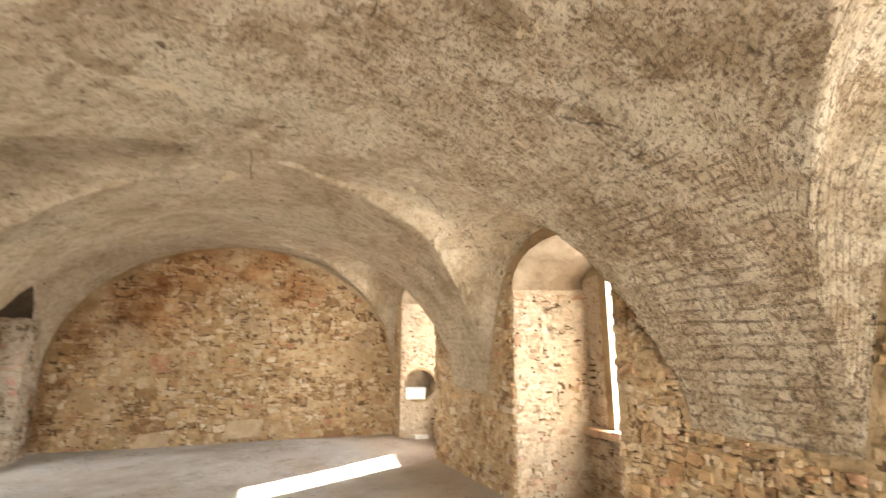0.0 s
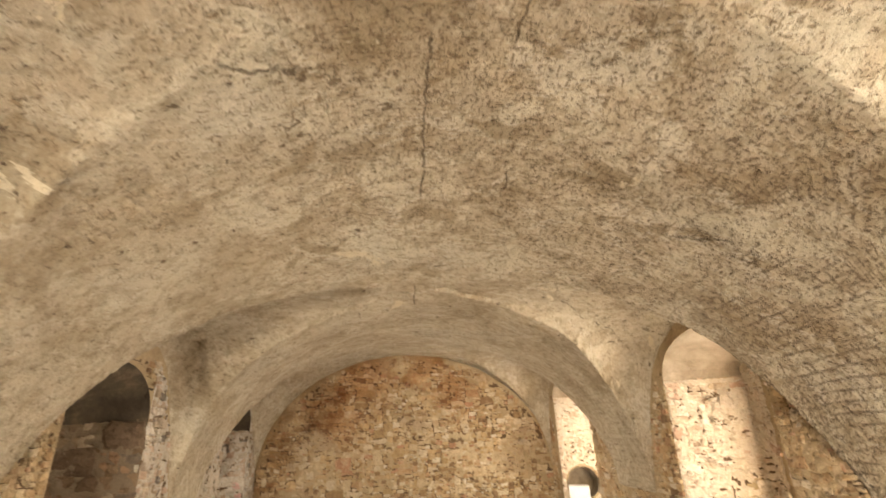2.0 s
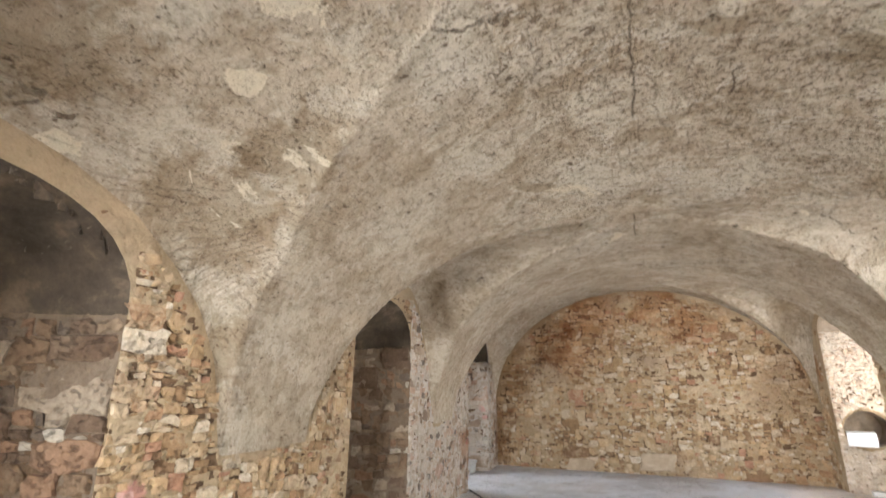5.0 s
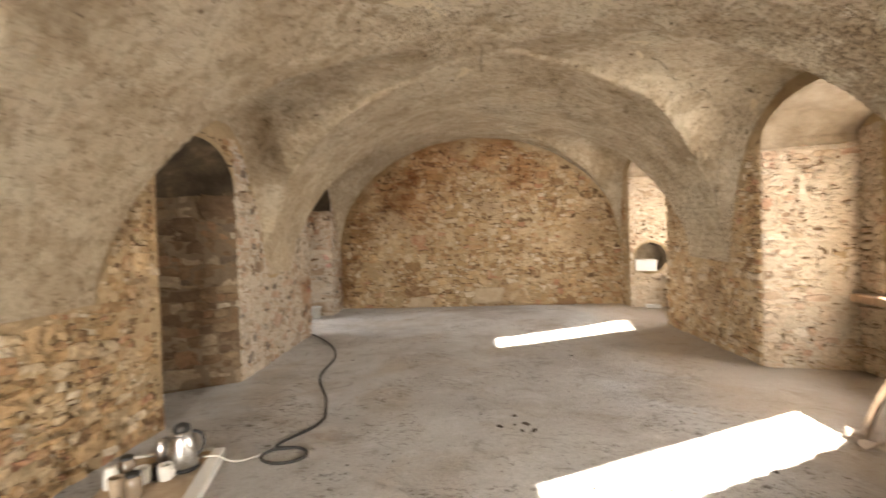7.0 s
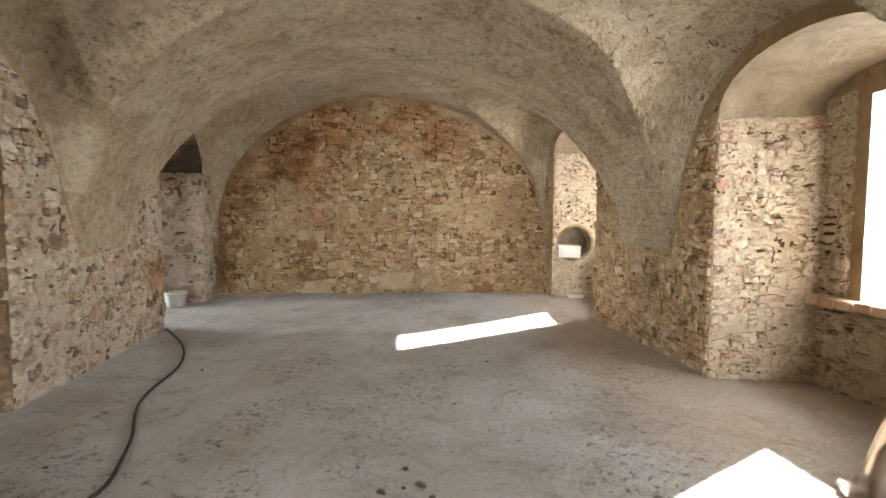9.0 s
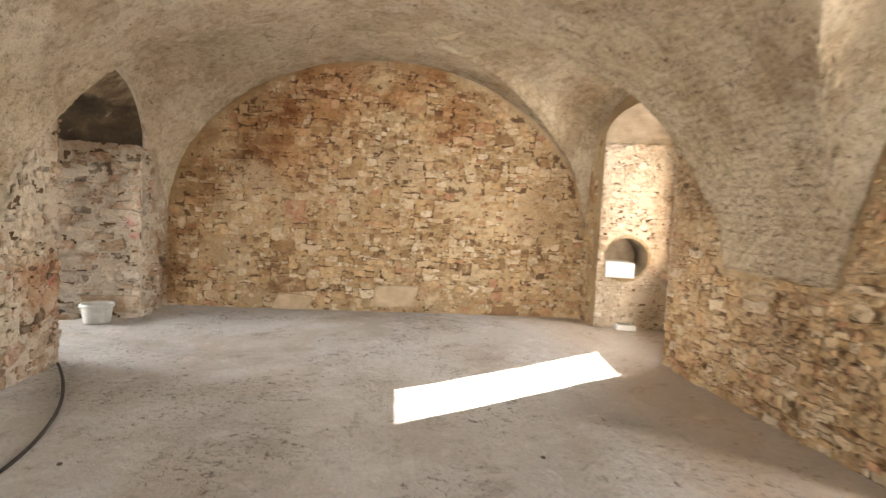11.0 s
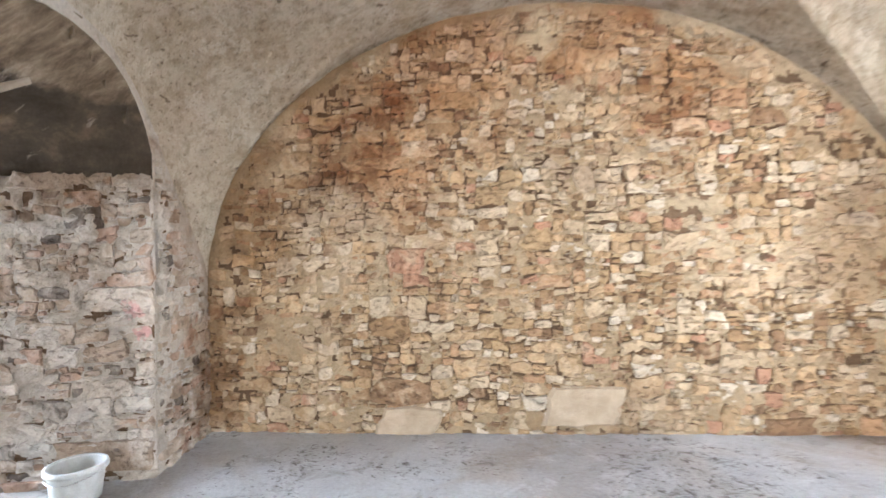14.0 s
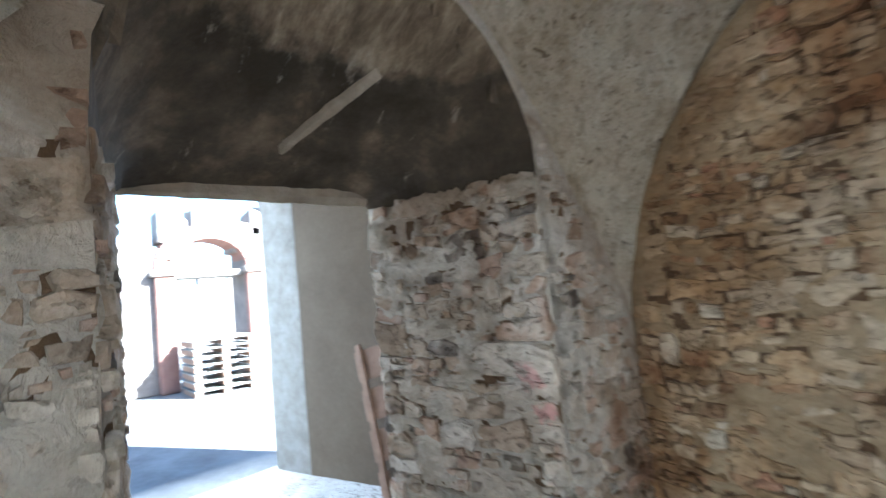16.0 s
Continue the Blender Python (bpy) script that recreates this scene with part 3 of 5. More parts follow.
def ceiling_at(x, y):
    xl, xr = x_left(y), x_right(y)
    cx, hw = (xl + xr) / 2, (xr - xl) / 2
    d = min(1.0, abs(x - cx) / hw)
    return spring(y) + (crown(y) - spring(y)) * math.sqrt(1 - d * d)


def part(name, bm, material, parent, label=""):
    me = bpy.data.meshes.new(name)
    bm.to_mesh(me)
    bm.free()
    for mt in material if isinstance(material, (list, tuple)) else [material]:
        me.materials.append(mt)
    ob = new(name, me)
    if parent is not None:
        ob.parent = parent
    return tagged(ob, label)


def smooth(ob, angle=None):
    for f in ob.data.polygons:
        f.use_smooth = True
    return ob


def build_vault():
    ny, nt = 900, 260
    ys = np.linspace(Y0 - 0.02, Y1 + 0.02, ny)
    th = np.linspace(0.0, math.pi, nt)
    c, s = np.cos(th), np.sin(th)
    co, uvs = [], []
    for y in ys:
        xl, xr, sp = x_left(y), x_right(y), spring(y)
        cx, hw, rise = (xl + xr) / 2, (xr - xl) / 2, crown(y) - spring(y)
        x = cx + (hw - 0.002) * c
        z = sp + rise * s
        d = np.maximum(0.0, hw - np.abs(x - cx))
        # the arrises waver like hand-laid plaster
        wav = np.array([0.028 * noise.noise(Vector((xx * 3.0, y * 2.0, zz * 3.0))) for xx, zz in zip(x[::4], z[::4])])
        wav = np.interp(th, th[::4], wav)
        for right, caps in ((True, CAPS_R), (False, CAPS_L)):
            side = (c >= 0) if right else (c < 0)
            for k in caps:
                if k["ys"][0] - 0.1 < y < k["ys"][-1] + 0.1:
                    z = np.where(side, np.maximum(z, lifted(k, y + wav, d, z)), z)
        arc = np.concatenate([[0], np.cumsum(np.hypot(np.diff(x), np.diff(z)))])
        for j in range(nt):
            q = Vector((x[j], y, z[j]))
            n1 = noise.noise(q * 2.2) * 0.016 + noise.noise(q * 7.0) * 0.008 + noise.noise(q * 19.0) * 0.0045
            fade = min(1.0, s[j] * 6)
            co.append((x[j] + c[j] * n1 * fade, y, z[j] + s[j] * n1 * fade))
            uvs.append((y, arc[j]))
    faces = [(i * nt + j, i * nt + j + 1, (i + 1) * nt + j + 1, (i + 1) * nt + j) for i in range(ny - 1) for j in range(nt - 1)]
    me = bpy.data.meshes.new("ceiling")
    me.from_pydata(co, [], faces)
    lay = me.uv_layers.new(name="UVMap")
    idx = np.empty(len(me.loops), dtype=np.int32)
    me.loops.foreach_get("vertex_index", idx)
    lay.data.foreach_set("uv", np.array(uvs, dtype=np.float32)[idx].ravel())
    me.materials.append(VAULT)
    ob = smooth(new("ceiling", me))
    return tagged(ob, "barrel vault of rough scratched plaster with side caps", "vault", kind="structure")


build_vault()


def build_floor():
    bm = bmesh.new()
    nx, ny = 110, 250
    xs, ys = np.linspace(-6.3, 4.0, nx), np.linspace(-6.9, 10.0, ny)
    grid = []
    for y in ys:
        grid.append([bm.verts.new((x, y, floor_z(x, y) + 0.010 * noise.noise(Vector((x * 1.3, y * 1.3, 3))) + 0.004 * noise.noise(Vector((x * 6, y * 6, 7))))) for x in xs])
    for i in range(ny - 1):
        for j in range(nx - 1):
            bm.faces.new((grid[i][j], grid[i][j + 1], grid[i + 1][j + 1], grid[i + 1][j]))
    return tagged(smooth(part("floor", bm, FLOOR, None)), "uneven dusty grey screed floor with scuff marks", "floor", kind="structure")


build_floor()


def box(bm, x0, x1, y0, y1, z0, z1, mi=0):
    v = [bm.verts.new(p) for p in ((x0, y0, z0), (x1, y0, z0), (x1, y1, z0), (x0, y1, z0), (x0, y0, z1), (x1, y0, z1), (x1, y1, z1), (x0, y1, z1))]
    for q in ((3, 2, 1, 0), (4, 5, 6, 7), (0, 1, 5, 4), (1, 2, 6, 5), (2, 3, 7, 6), (3, 0, 4, 7)):
        bm.faces.new([v[i] for i in q]).material_index = mi
    return v


def wobble(p, a=0.012):
    q = Vector(p) * 3.1
    return (p[0] + a * noise.noise(q), p[1] + a * noise.noise(q + Vector((9, 2, 4))), p[2])


def arch_profile(ya, yb, zs, zt, n=15, floor=-0.15):
    """Outline of an opening, from the floor up one jamb, over the arch and down the other."""
    pts = [(ya, floor)]
    pts += [(ya, zs * k / 8) for k in range(1, 8)]
    mid, half = (ya + yb) / 2, (yb - ya) / 2
    for k in range(n + 1):
        a = math.pi - math.pi * k / n
        pts.append((mid + half * math.cos(a), zs + (zt - zs) * math.sin(a) ** 0.8))
    pts += [(yb, zs * k / 8) for k in range(7, 0, -1)]
    return pts + [(yb, floor)]


def arched_wall(name, xf, xb, y0, y1, front, back, mats, label, top=3.75, open_jamb=False):
    """A wall layer with an arched opening lofted from its front profile to its back profile. mats: wall, jamb, soffit."""
    bm = bmesh.new()
    jamb_n = 8
    rows = []
    for k in range(7):
        f = k / 6
        row = []
        for (ya, za), (yb, zb) in zip(front, back):
            y = ya + (yb - ya) * f
            x = xf(ya) + (xb - xf(ya)) * f
            row.append(bm.verts.new(wobble((x, y, za + (zb - za) * f), 0.02 if 0 < k < 6 else 0.012)))
        rows.append(row)
    n = len(front)
    for a, b in zip(rows, rows[1:]):
        for i in range(n - 1):
            if open_jamb and i >= n - 1 - jamb_n:
                continue
            soffit = jamb_n <= i < n - 1 - jamb_n
            bm.faces.new((a[i], a[i + 1], b[i + 1], b[i])).material_index = 2 if soffit else 1
    for row, x_of in ((rows[0], xf), (rows[-1], lambda y: xb)):
        ring = [bm.verts.new((x_of(y), y, z)) for y, z in ((y1, -0.15), (y1, top), (y0, top), (y0, -0.15))]
        half = n // 2
        bm.faces.new(row[half:] + ring[:2])
        bm.faces.new(row[: half + 1] + [ring[1]] + ring[2:])
        # split above the crown so that each face stays simple
    bmesh.ops.recalc_face_normals(bm, faces=bm.faces)
    return tagged(part(name, bm, mats, None), label, "wall", kind="structure")


def window_wall(name, x0, x1, y0, y1, hole, outer, mats, label, top=3.75):
    """The thin wall at the back of a niche with a window opening; hole and outer: y, y, z, z at the inner and the outer face."""
    bm = bmesh.new()
    grids = []
    for x, (ya, yb, za, zb) in ((x0, hole), (x1, outer)):
        grids.append([[bm.verts.new((x, y, z)) for y in (y0, ya, yb, y1)] for z in (-0.15, za, zb, top)])
    for g in grids:
        for i in range(3):
            for j in range(3):
                if (i, j) != (1, 1):
                    bm.faces.new((g[i][j], g[i][j + 1], g[i + 1][j + 1], g[i + 1][j]))
    a, b = grids
    for (i, j), (k, l) in (((1, 1), (1, 2)), ((1, 2), (2, 2)), ((2, 2), (2, 1)), ((2, 1), (1, 1))):
        bm.faces.new((a[i][j], a[k][l], b[k][l], b[i][j])).material_index = 1
    bmesh.ops.recalc_face_normals(bm, faces=bm.faces)
    return tagged(part(name, bm, mats, None), label, "wall", kind="structure")


R_BACK = 3.68
wall_east_1 = arched_wall("wall_east_1", x_right, R_BACK, -1.85, 2.25, arch_profile(-0.70, 1.05, 2.20, 2.70), arch_profile(-0.5, 0.85, 2.25, 2.62), [MORTAR, MORTAR, SOFFIT], "rubble stone wall with an arched window niche")
wall_east_2 = arched_wall("wall_east_2", x_right, R_BACK, 2.25, 6.2, arch_profile(3.40, 5.10, 2.25, 2.72), arch_profile(3.55, 4.90, 2.30, 2.62), [MORTAR, MORTAR, SOFFIT], "rubble stone wall with an arched window niche")
wall_east_3 = arched_wall("wall_east_3", x_right, 3.62, 6.2, 9.75, arch_profile(7.67, 9.15, 2.50, 2.86), arch_profile(7.75, 9.08, 2.52, 2.74), [MORTAR, MORTAR, SOFFIT], "rubble stone wall with an arched window niche", open_jamb=True)
wall_east_4 = window_wall("wall_east_4", R_BACK, 4.12, -1.85, 2.25, (-0.25, 0.45, 0.78, 2.38), (-0.33, 0.69, 0.72, 2.48), [MORTAR, PLASTER_WHITE], "thin wall closing a niche round a window opening")
wall_east_5 = window_wall("wall_east_5", R_BACK, 4.12, 2.25, 6.2, (3.87, 4.51, 0.78, 2.38), (3.80, 4.74, 0.72, 2.50), [MORTAR, PLASTER_WHITE], "thin wall closing a niche round a window opening")
wall_east_6 = window_wall("wall_east_6", 3.62, 4.12, 6.2, 9.75, (8.07, 8.77, 0.84, 2.46), (8.00, 9.04, 0.78, 2.58), [MORTAR, PLASTER_WHITE], "thin wall closing a niche round a window opening")

# unseen south bay, added with a window niche to bring in more light
wall_east_7 = arched_wall("wall_east_7", x_right, R_BACK, Y0, -1.85, arch_profile(-4.70, -2.95, 2.20, 2.70), arch_profile(-4.5, -3.15, 2.25, 2.62), [MORTAR, MORTAR, SOFFIT], "rubble stone wall with an arched window niche")
wall_east_8 = window_wall("wall_east_8", R_BACK, 4.12, Y0, -1.85, (-4.25, -3.48, 0.85, 2.32), (-4.33, -3.40, 0.80, 2.36), [MORTAR, PLASTER_WHITE], "thin wall closing a niche round a window opening")

wall_west_1 = arched_wall("wall_west_1", x_left, -3.35, -1.9, 2.2, arch_profile(-0.55, 1.10, 1.85, 2.45), arch_profile(-0.3, 0.8, 1.85, 2.3), [MORTAR, MORTAR_DARK, DARK_PLASTER], "rubble stone wall with an arched alcove")
wall_west_2 = arched_wall("wall_west_2", x_left, -3.35, 2.2, 6.1, arch_profile(3.44, 4.72, 1.92, 2.46), arch_profile(3.60, 4.30, 1.95, 2.02), [MORTAR, MORTAR_DARK, DARK_PLASTER], "rubble stone wall with an arched alcove and dark soffit")
wall_west_3 = arched_wall("wall_west_3", x_left, -3.95, 6.1, 9.75, arch_profile(7.34, 8.94, 1.98, 2.76), arch_profile(7.50, 8.72, 2.06, 2.14), [MORTAR_GREY, MORTAR_GREY, DARK_PLASTER], "pale rubble wall with a deep arched doorway and dark soffit")


def slab(name, boxes, mat, label, category="wall"):
    bm = bmesh.new()
    for b in boxes:
        box(bm, *b)
    return tagged(part(name, bm, mat, None), label, category, kind="structure")


slab("wall_west_4", [(-3.75, -3.354, Y0, 6.1, -0.15, 3.75)], PLASTER_GREY, "grey plastered back wall of the alcoves")
wall_north = slab("wall_north", [(-4.4, 4.12, Y1, 10.2, -0.15, 3.75)], MORTAR, "end wall of ochre rubble stone under the vault")
slab("wall_west_7", [(-3.35, -2.72, Y0, -1.9, -0.15, 3.75)], MORTAR, "plain rubble wall closing the room")
# the unseen south wall has an opening added for the fill lamp
slab("wall_south", [(-3.75, -2.5, Y0 - 0.4, Y0, -0.15, 3.75), (0.4, 4.12, Y0 - 0.4, Y0, -0.15, 3.75), (-2.5, 0.4, Y0 - 0.4, Y0, -0.15, 0.7), (-2.5, 0.4, Y0 - 0.4, Y0, 2.8, 3.75)], MORTAR, "plain rubble wall closing the room")
slab("roof", [(-6.25, 4.12, Y0 - 0.4, 10.2, 3.78, 3.95)], PLASTER_GREY, "flat covering above the vault", "roof")


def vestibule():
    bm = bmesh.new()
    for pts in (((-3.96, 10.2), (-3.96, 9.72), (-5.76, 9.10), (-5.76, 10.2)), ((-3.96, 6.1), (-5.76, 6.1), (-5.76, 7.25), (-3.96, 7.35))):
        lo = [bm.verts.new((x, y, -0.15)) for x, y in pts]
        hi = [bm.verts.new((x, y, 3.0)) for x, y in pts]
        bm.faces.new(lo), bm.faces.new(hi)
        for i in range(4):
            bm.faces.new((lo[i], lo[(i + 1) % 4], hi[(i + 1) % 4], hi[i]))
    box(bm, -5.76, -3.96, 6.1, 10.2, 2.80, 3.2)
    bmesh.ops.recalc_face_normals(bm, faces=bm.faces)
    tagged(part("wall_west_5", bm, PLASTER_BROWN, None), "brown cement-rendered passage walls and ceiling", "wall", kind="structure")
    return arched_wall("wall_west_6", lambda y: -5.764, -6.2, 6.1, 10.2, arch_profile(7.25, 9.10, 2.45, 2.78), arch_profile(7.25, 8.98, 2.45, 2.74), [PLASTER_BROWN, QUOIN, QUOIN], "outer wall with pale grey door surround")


vestibule()


# ---- rubble stones ----
def split(u0, u1, v0, v1, rng, fine, out):
    """Cut a field into flat-lying pieces of very uneven size."""
    w, h = u1 - u0, v1 - v0
    if h < rng.choice((0.055, 0.075, 0.095, 0.125, 0.19)) * fine and w < h * rng.uniform(1.5, 3.4):
        out.append((u0, u1, v0, v1))
    elif w > h * rng.uniform(1.3, 2.6):
        c = u0 + w * rng.uniform(0.3, 0.7)
        split(u0, c, v0, v1, rng, fine, out)
        split(c, u1, v0, v1, rng, fine, out)
    else:
        c = v0 + h * rng.uniform(0.34, 0.66)
        split(u0, u1, v0, c, rng, fine, out)
        split(u0, u1, c, v1, rng, fine, out)


def bent(u, v, seed):
    """Courses waver a little along the wall."""
    a = noise.noise(Vector((u * 1.1, v * 1.6, seed))) * 0.05 + noise.noise(Vector((u * 5, v * 5, seed + 9))) * 0.022
    b = noise.noise(Vector((u * 5, v * 5, seed + 17))) * 0.030
    return u + b, v + a


def stone_shape(poly, proud, rng):
    """One angular stone from its outline: sides, chamfer and an uneven face. About the outline's middle."""
    size = max(max(p[0] for p in poly) - min(p[0] for p in poly), 0.04)
    ring = []
    for (ax, ay), (bx, by) in zip(poly, poly[1:] + poly[:1]):
        ln = math.hypot(bx - ax, by - ay)
        if ln < 0.012:
            continue
        j = 0.11 * min(ln, 0.15)
        ring.append((ax + rng.uniform(-j, j), ay + rng.uniform(-j, j)))
        if ln > 0.09 and len(poly) < 8:
            f = rng.uniform(0.35, 0.65)
            ring.append((ax + (bx - ax) * f + rng.uniform(-j, j) * 1.6, ay + (by - ay) * f + rng.uniform(-j, j) * 1.6))
    n = len(ring)
    if n < 3:
        return None
    tx, ty = rng.uniform(-0.10, 0.10), rng.uniform(-0.10, 0.10)
    vs = [(x, y, -0.03) for x, y in ring]
    vs += [(x, y, proud * rng.uniform(0.3, 0.65) + tx * x + ty * y) for x, y in ring]
    k = [rng.uniform(0.84, 0.97) for _ in ring]
    vs += [(x * f, y * f, proud * rng.uniform(0.8, 1.15) + tx * x + ty * y) for (x, y), f in zip(ring, k)]
    vs.append((0.0, 0.0, proud * rng.uniform(0.85, 1.3)))
    fs = []
    for lo in (0, n):
        fs += [(lo + i, lo + (i + 1) % n, lo + n + (i + 1) % n, lo + n + i) for i in range(n)]
    fs += [(2 * n + i, 2 * n + (i + 1) % n, 3 * n) for i in range(n)]
    return vs, fs


def rubble(wall, origin, along, inside, length, top, mat, seed, near=None, proud=0.028, keep=290, fine=0.85, gap=0.003, cover=1.0):
    """Random rubble on a vertical face. origin: foot of the face; along: unit direction in plan, the face looks to its right;
    inside(u, z) says where there is stone; near(u, z): which stones are single parts, the rest is joined."""
    rng = random.Random(seed)
    ax = Vector((along[0], along[1], 0)).normalized()
    nz = Vector((ax.y, -ax.x, 0))
    rot = Matrix((ax, (0, 0, 1), nz)).transposed().to_4x4()
    cells = []
    split(0.0, length, 0.0, top, rng, fine, cells)
    single, co, fs = 0, [], []
    for u0, u1, v0, v1 in cells:
        s = min(u1 - u0, v1 - v0)
        j = 0.16 * s
        poly = []
        for u, v in ((u0, v0), (u1, v0), (u1, v1), (u0, v1)):
            du, dv = (1 if u == u0 else -1), (1 if v == v0 else -1)
            first = (u + du * rng.uniform(0.05, 0.45) * s, v)
            second = (u, v + dv * rng.uniform(0.05, 0.45) * s)
            if rng.random() < 0.5:
                pair = [(u, v)]
            else:
                pair = [second, first] if du == dv else [first, second]
            poly += [bent(x + rng.uniform(-j, j) * 0.6, y + rng.uniform(-j, j) * 0.6, seed) for x, y in pair]
        uu, vv = sum(p[0] for p in poly) / len(poly), sum(p[1] for p in poly) / len(poly)
        r = 0.5 * (u1 - u0)
        g = gap * rng.uniform(0.3, 1.7)
        fu, fv = max(0.6, 1 - 2 * g / (u1 - u0)), max(0.6, 1 - 2 * g / (v1 - v0))
        flat = [((x - uu) * fu, (y - vv) * fv) for x, y in poly]
        flat = [(min(max(uu + x, -0.004), length + 0.004) - uu, y) for x, y in flat]
        if any(not inside(min(max(uu + x * 0.8, 0.01), length - 0.01), vv + y * 0.8) for x, y in flat):
            flat = [(x * 0.55, y * 0.55) for x, y in flat]
            if any(not inside(uu + x, vv + y) for x, y in flat):
                continue
        if rng.random() < 0.025:
            continue
        made = stone_shape(flat, proud * rng.uniform(0.35, 1.3), rng)
        if made is None:
            continue
        m = Matrix.Translation(Vector(origin) + ax * uu + Vector((0, 0, vv))) @ rot
        if single < keep and r > 0.045 and (near is None or near(uu, vv)):
            me = bpy.data.meshes.new("stone")
            me.from_pydata(made[0], [], made[1])
            me.materials.append(mat)
            ob = new("stone", me)
            ob.parent = wall
            ob.matrix_basis = m
            single += 1
        else:
            base = len(co)
            co += [(m @ Vector(p))[:] for p in made[0]]
            fs += [tuple(base + i for i in q) for q in made[1]]
    # rough pointing between and partly over the stones; its low spots get the crevice shade colour
    step_m = 0.024
    nu, nv = int(length / step_m) + 1, int(top / step_m) + 1
    vs, quads, index, sunken, slots = [], [], {}, {}, []
    for i in range(nu + 1):
        for j in range(nv + 1):
            u, v = min(i * step_m, length), j * step_m
            if not inside(u, v):
                continue
            if 0 < i < nu:
                u = min(max(u + rng.uniform(-0.009, 0.009), 0.0), length)
            v = max(0.0, v + rng.uniform(-0.009, 0.009))
            q = Vector((u * 1.0 + seed, v * 1.3, seed * 0.7))
            n = 0.40 * noise.noise(q * 1.3) + 0.55 * noise.noise(q * 5.5) + 0.95 * noise.noise(q * 15.0)
            d = proud * min(0.9, max(-0.3, FILL[mat.name] + 1.0 * n * cover))
            edge = min(1.0, u / 0.05, (length - u) / 0.05)
            sunken[(i, j)] = d < 0.13 * proud and inside(u, v + 0.09) and inside(u - 0.06, v) and inside(u + 0.06, v)
            index[(i, j)] = len(vs)
            vs.append((Vector(origin) + ax * u + Vector((0, 0, v)) + nz * (0.002 + max(0.0, d) * edge))[:])
    for i in range(nu):
        for j in range(nv):
            k = [index.get(p) for p in ((i, j), (i + 1, j), (i + 1, j + 1), (i, j + 1))]
            k = [q for q in k if q is not None]
            if len(k) > 2:
                quads.append(k)
                slots.append(1 if sunken.get((i, j)) else 0)
    me = bpy.data.meshes.new("pointing")
    me.from_pydata(vs, [], quads)
    me.materials.append(POINTING[mat.name])
    me.materials.append(CREVICE)
    me.polygons.foreach_set("material_index", slots)
    ob = new("pointing", me)
    ob.parent = wall
    tagged(ob, kind="stuff")
    if fs:
        me = bpy.data.meshes.new("rubble")
        me.from_pydata(co, [], fs)
        me.materials.append(mat)
        ob = new("rubble", me)
        ob.parent = wall
        tagged(ob, kind="stuff")


# end wall: the lower middle is passed nearest
rubble(wall_north, (-3.05, Y1, 0.03), (1, 0), lambda u, z: z + 0.03 < ceiling_at(u - 3.05, Y1 - 0.05) - 0.03, 5.75, 3.5, STONE, 11, near=lambda u, z: u < 2.6 and 0.2 < z < 2.3, fine=1.02)


def pier(wall, right, y0, y1, mat, seed, skip_opening=None, plaster=False):
    """Stones on the room face of a side wall between y0 and y1, below the plaster of the vault."""
    xw = x_right if right else x_left
    a, b = ((xw(y1), y1), (xw(y0), y0)) if right else ((xw(y0), y0), (xw(y1), y1))
    ln = math.hypot(b[0] - a[0], b[1] - a[1])
    along = ((b[0] - a[0]) / ln, (b[1] - a[1]) / ln)

    def ok(u, z):
        y = a[1] + along[1] * u
        if skip_opening and skip_opening(y, z):
            return False
        edge = 1.07 + 0.05 * noise.noise(Vector((y * 2, z, 5)))
        return z < max(edge, cap_height(y, right) - (0.09 + 0.10 * noise.noise(Vector((y * 3, z * 3, 1))) if plaster else 0.05))

    # the face normal points into the room
    rubble(wall, (a[0], a[1], 0), along, ok, ln, 2.95, mat, seed)


def opening(ya, yb, zs, zt):
    mid, half = (ya + yb) / 2, (yb - ya) / 2

    def f(y, z):
        d = abs(y - mid) / (half + 0.02)
        return d < 1 and z < zs + (zt - zs) * (1 - d * d) ** 0.4 + 0.03
    return f


pier(wall_east_2, True, 5.10, 7.67, STONE, 21)
pier(wall_east_2, True, 2.0, 5.10, STONE, 22, opening(3.40, 5.10, 2.25, 2.72))
pier(wall_east_1, True, -1.85, 2.0, STONE, 23, opening(-0.70, 1.05, 2.20, 2.70))
pier(wall_east_3, True, 7.67, 9.70, STONE, 24, opening(7.67, 9.15, 2.50, 2.86))
pier(wall_west_2, False, 4.72, 7.34, STONE_GREY, 25)
pier(wall_west_2, False, 1.10, 4.72, STONE, 26, opening(3.44, 4.72, 1.92, 2.46))
pier(wall_west_1, False, -1.9, 1.10, STONE, 27, opening(-0.55, 1.10, 1.85, 2.45), True)
pier(wall_west_3, False, 7.34, 9.70, STONE_GREY, 28, opening(7.34, 8.94, 1.98, 2.76))


def reveal(wall, p, q, zp, zq, mat, seed, skip_at=None, **kw):
    """Stones on a jamb from p to q in plan, up to zp at p and zq at q."""
    ln = math.hypot(q[0] - p[0], q[1] - p[1])
    along = ((q[0] - p[0]) / ln, (q[1] - p[1]) / ln)
    rubble(wall, (p[0], p[1], 0), along, lambda u, z: z < zp + (zq - zp) * u / ln and not (skip_at and skip_at(u, z)), ln, 2.7, mat, seed, **kw)


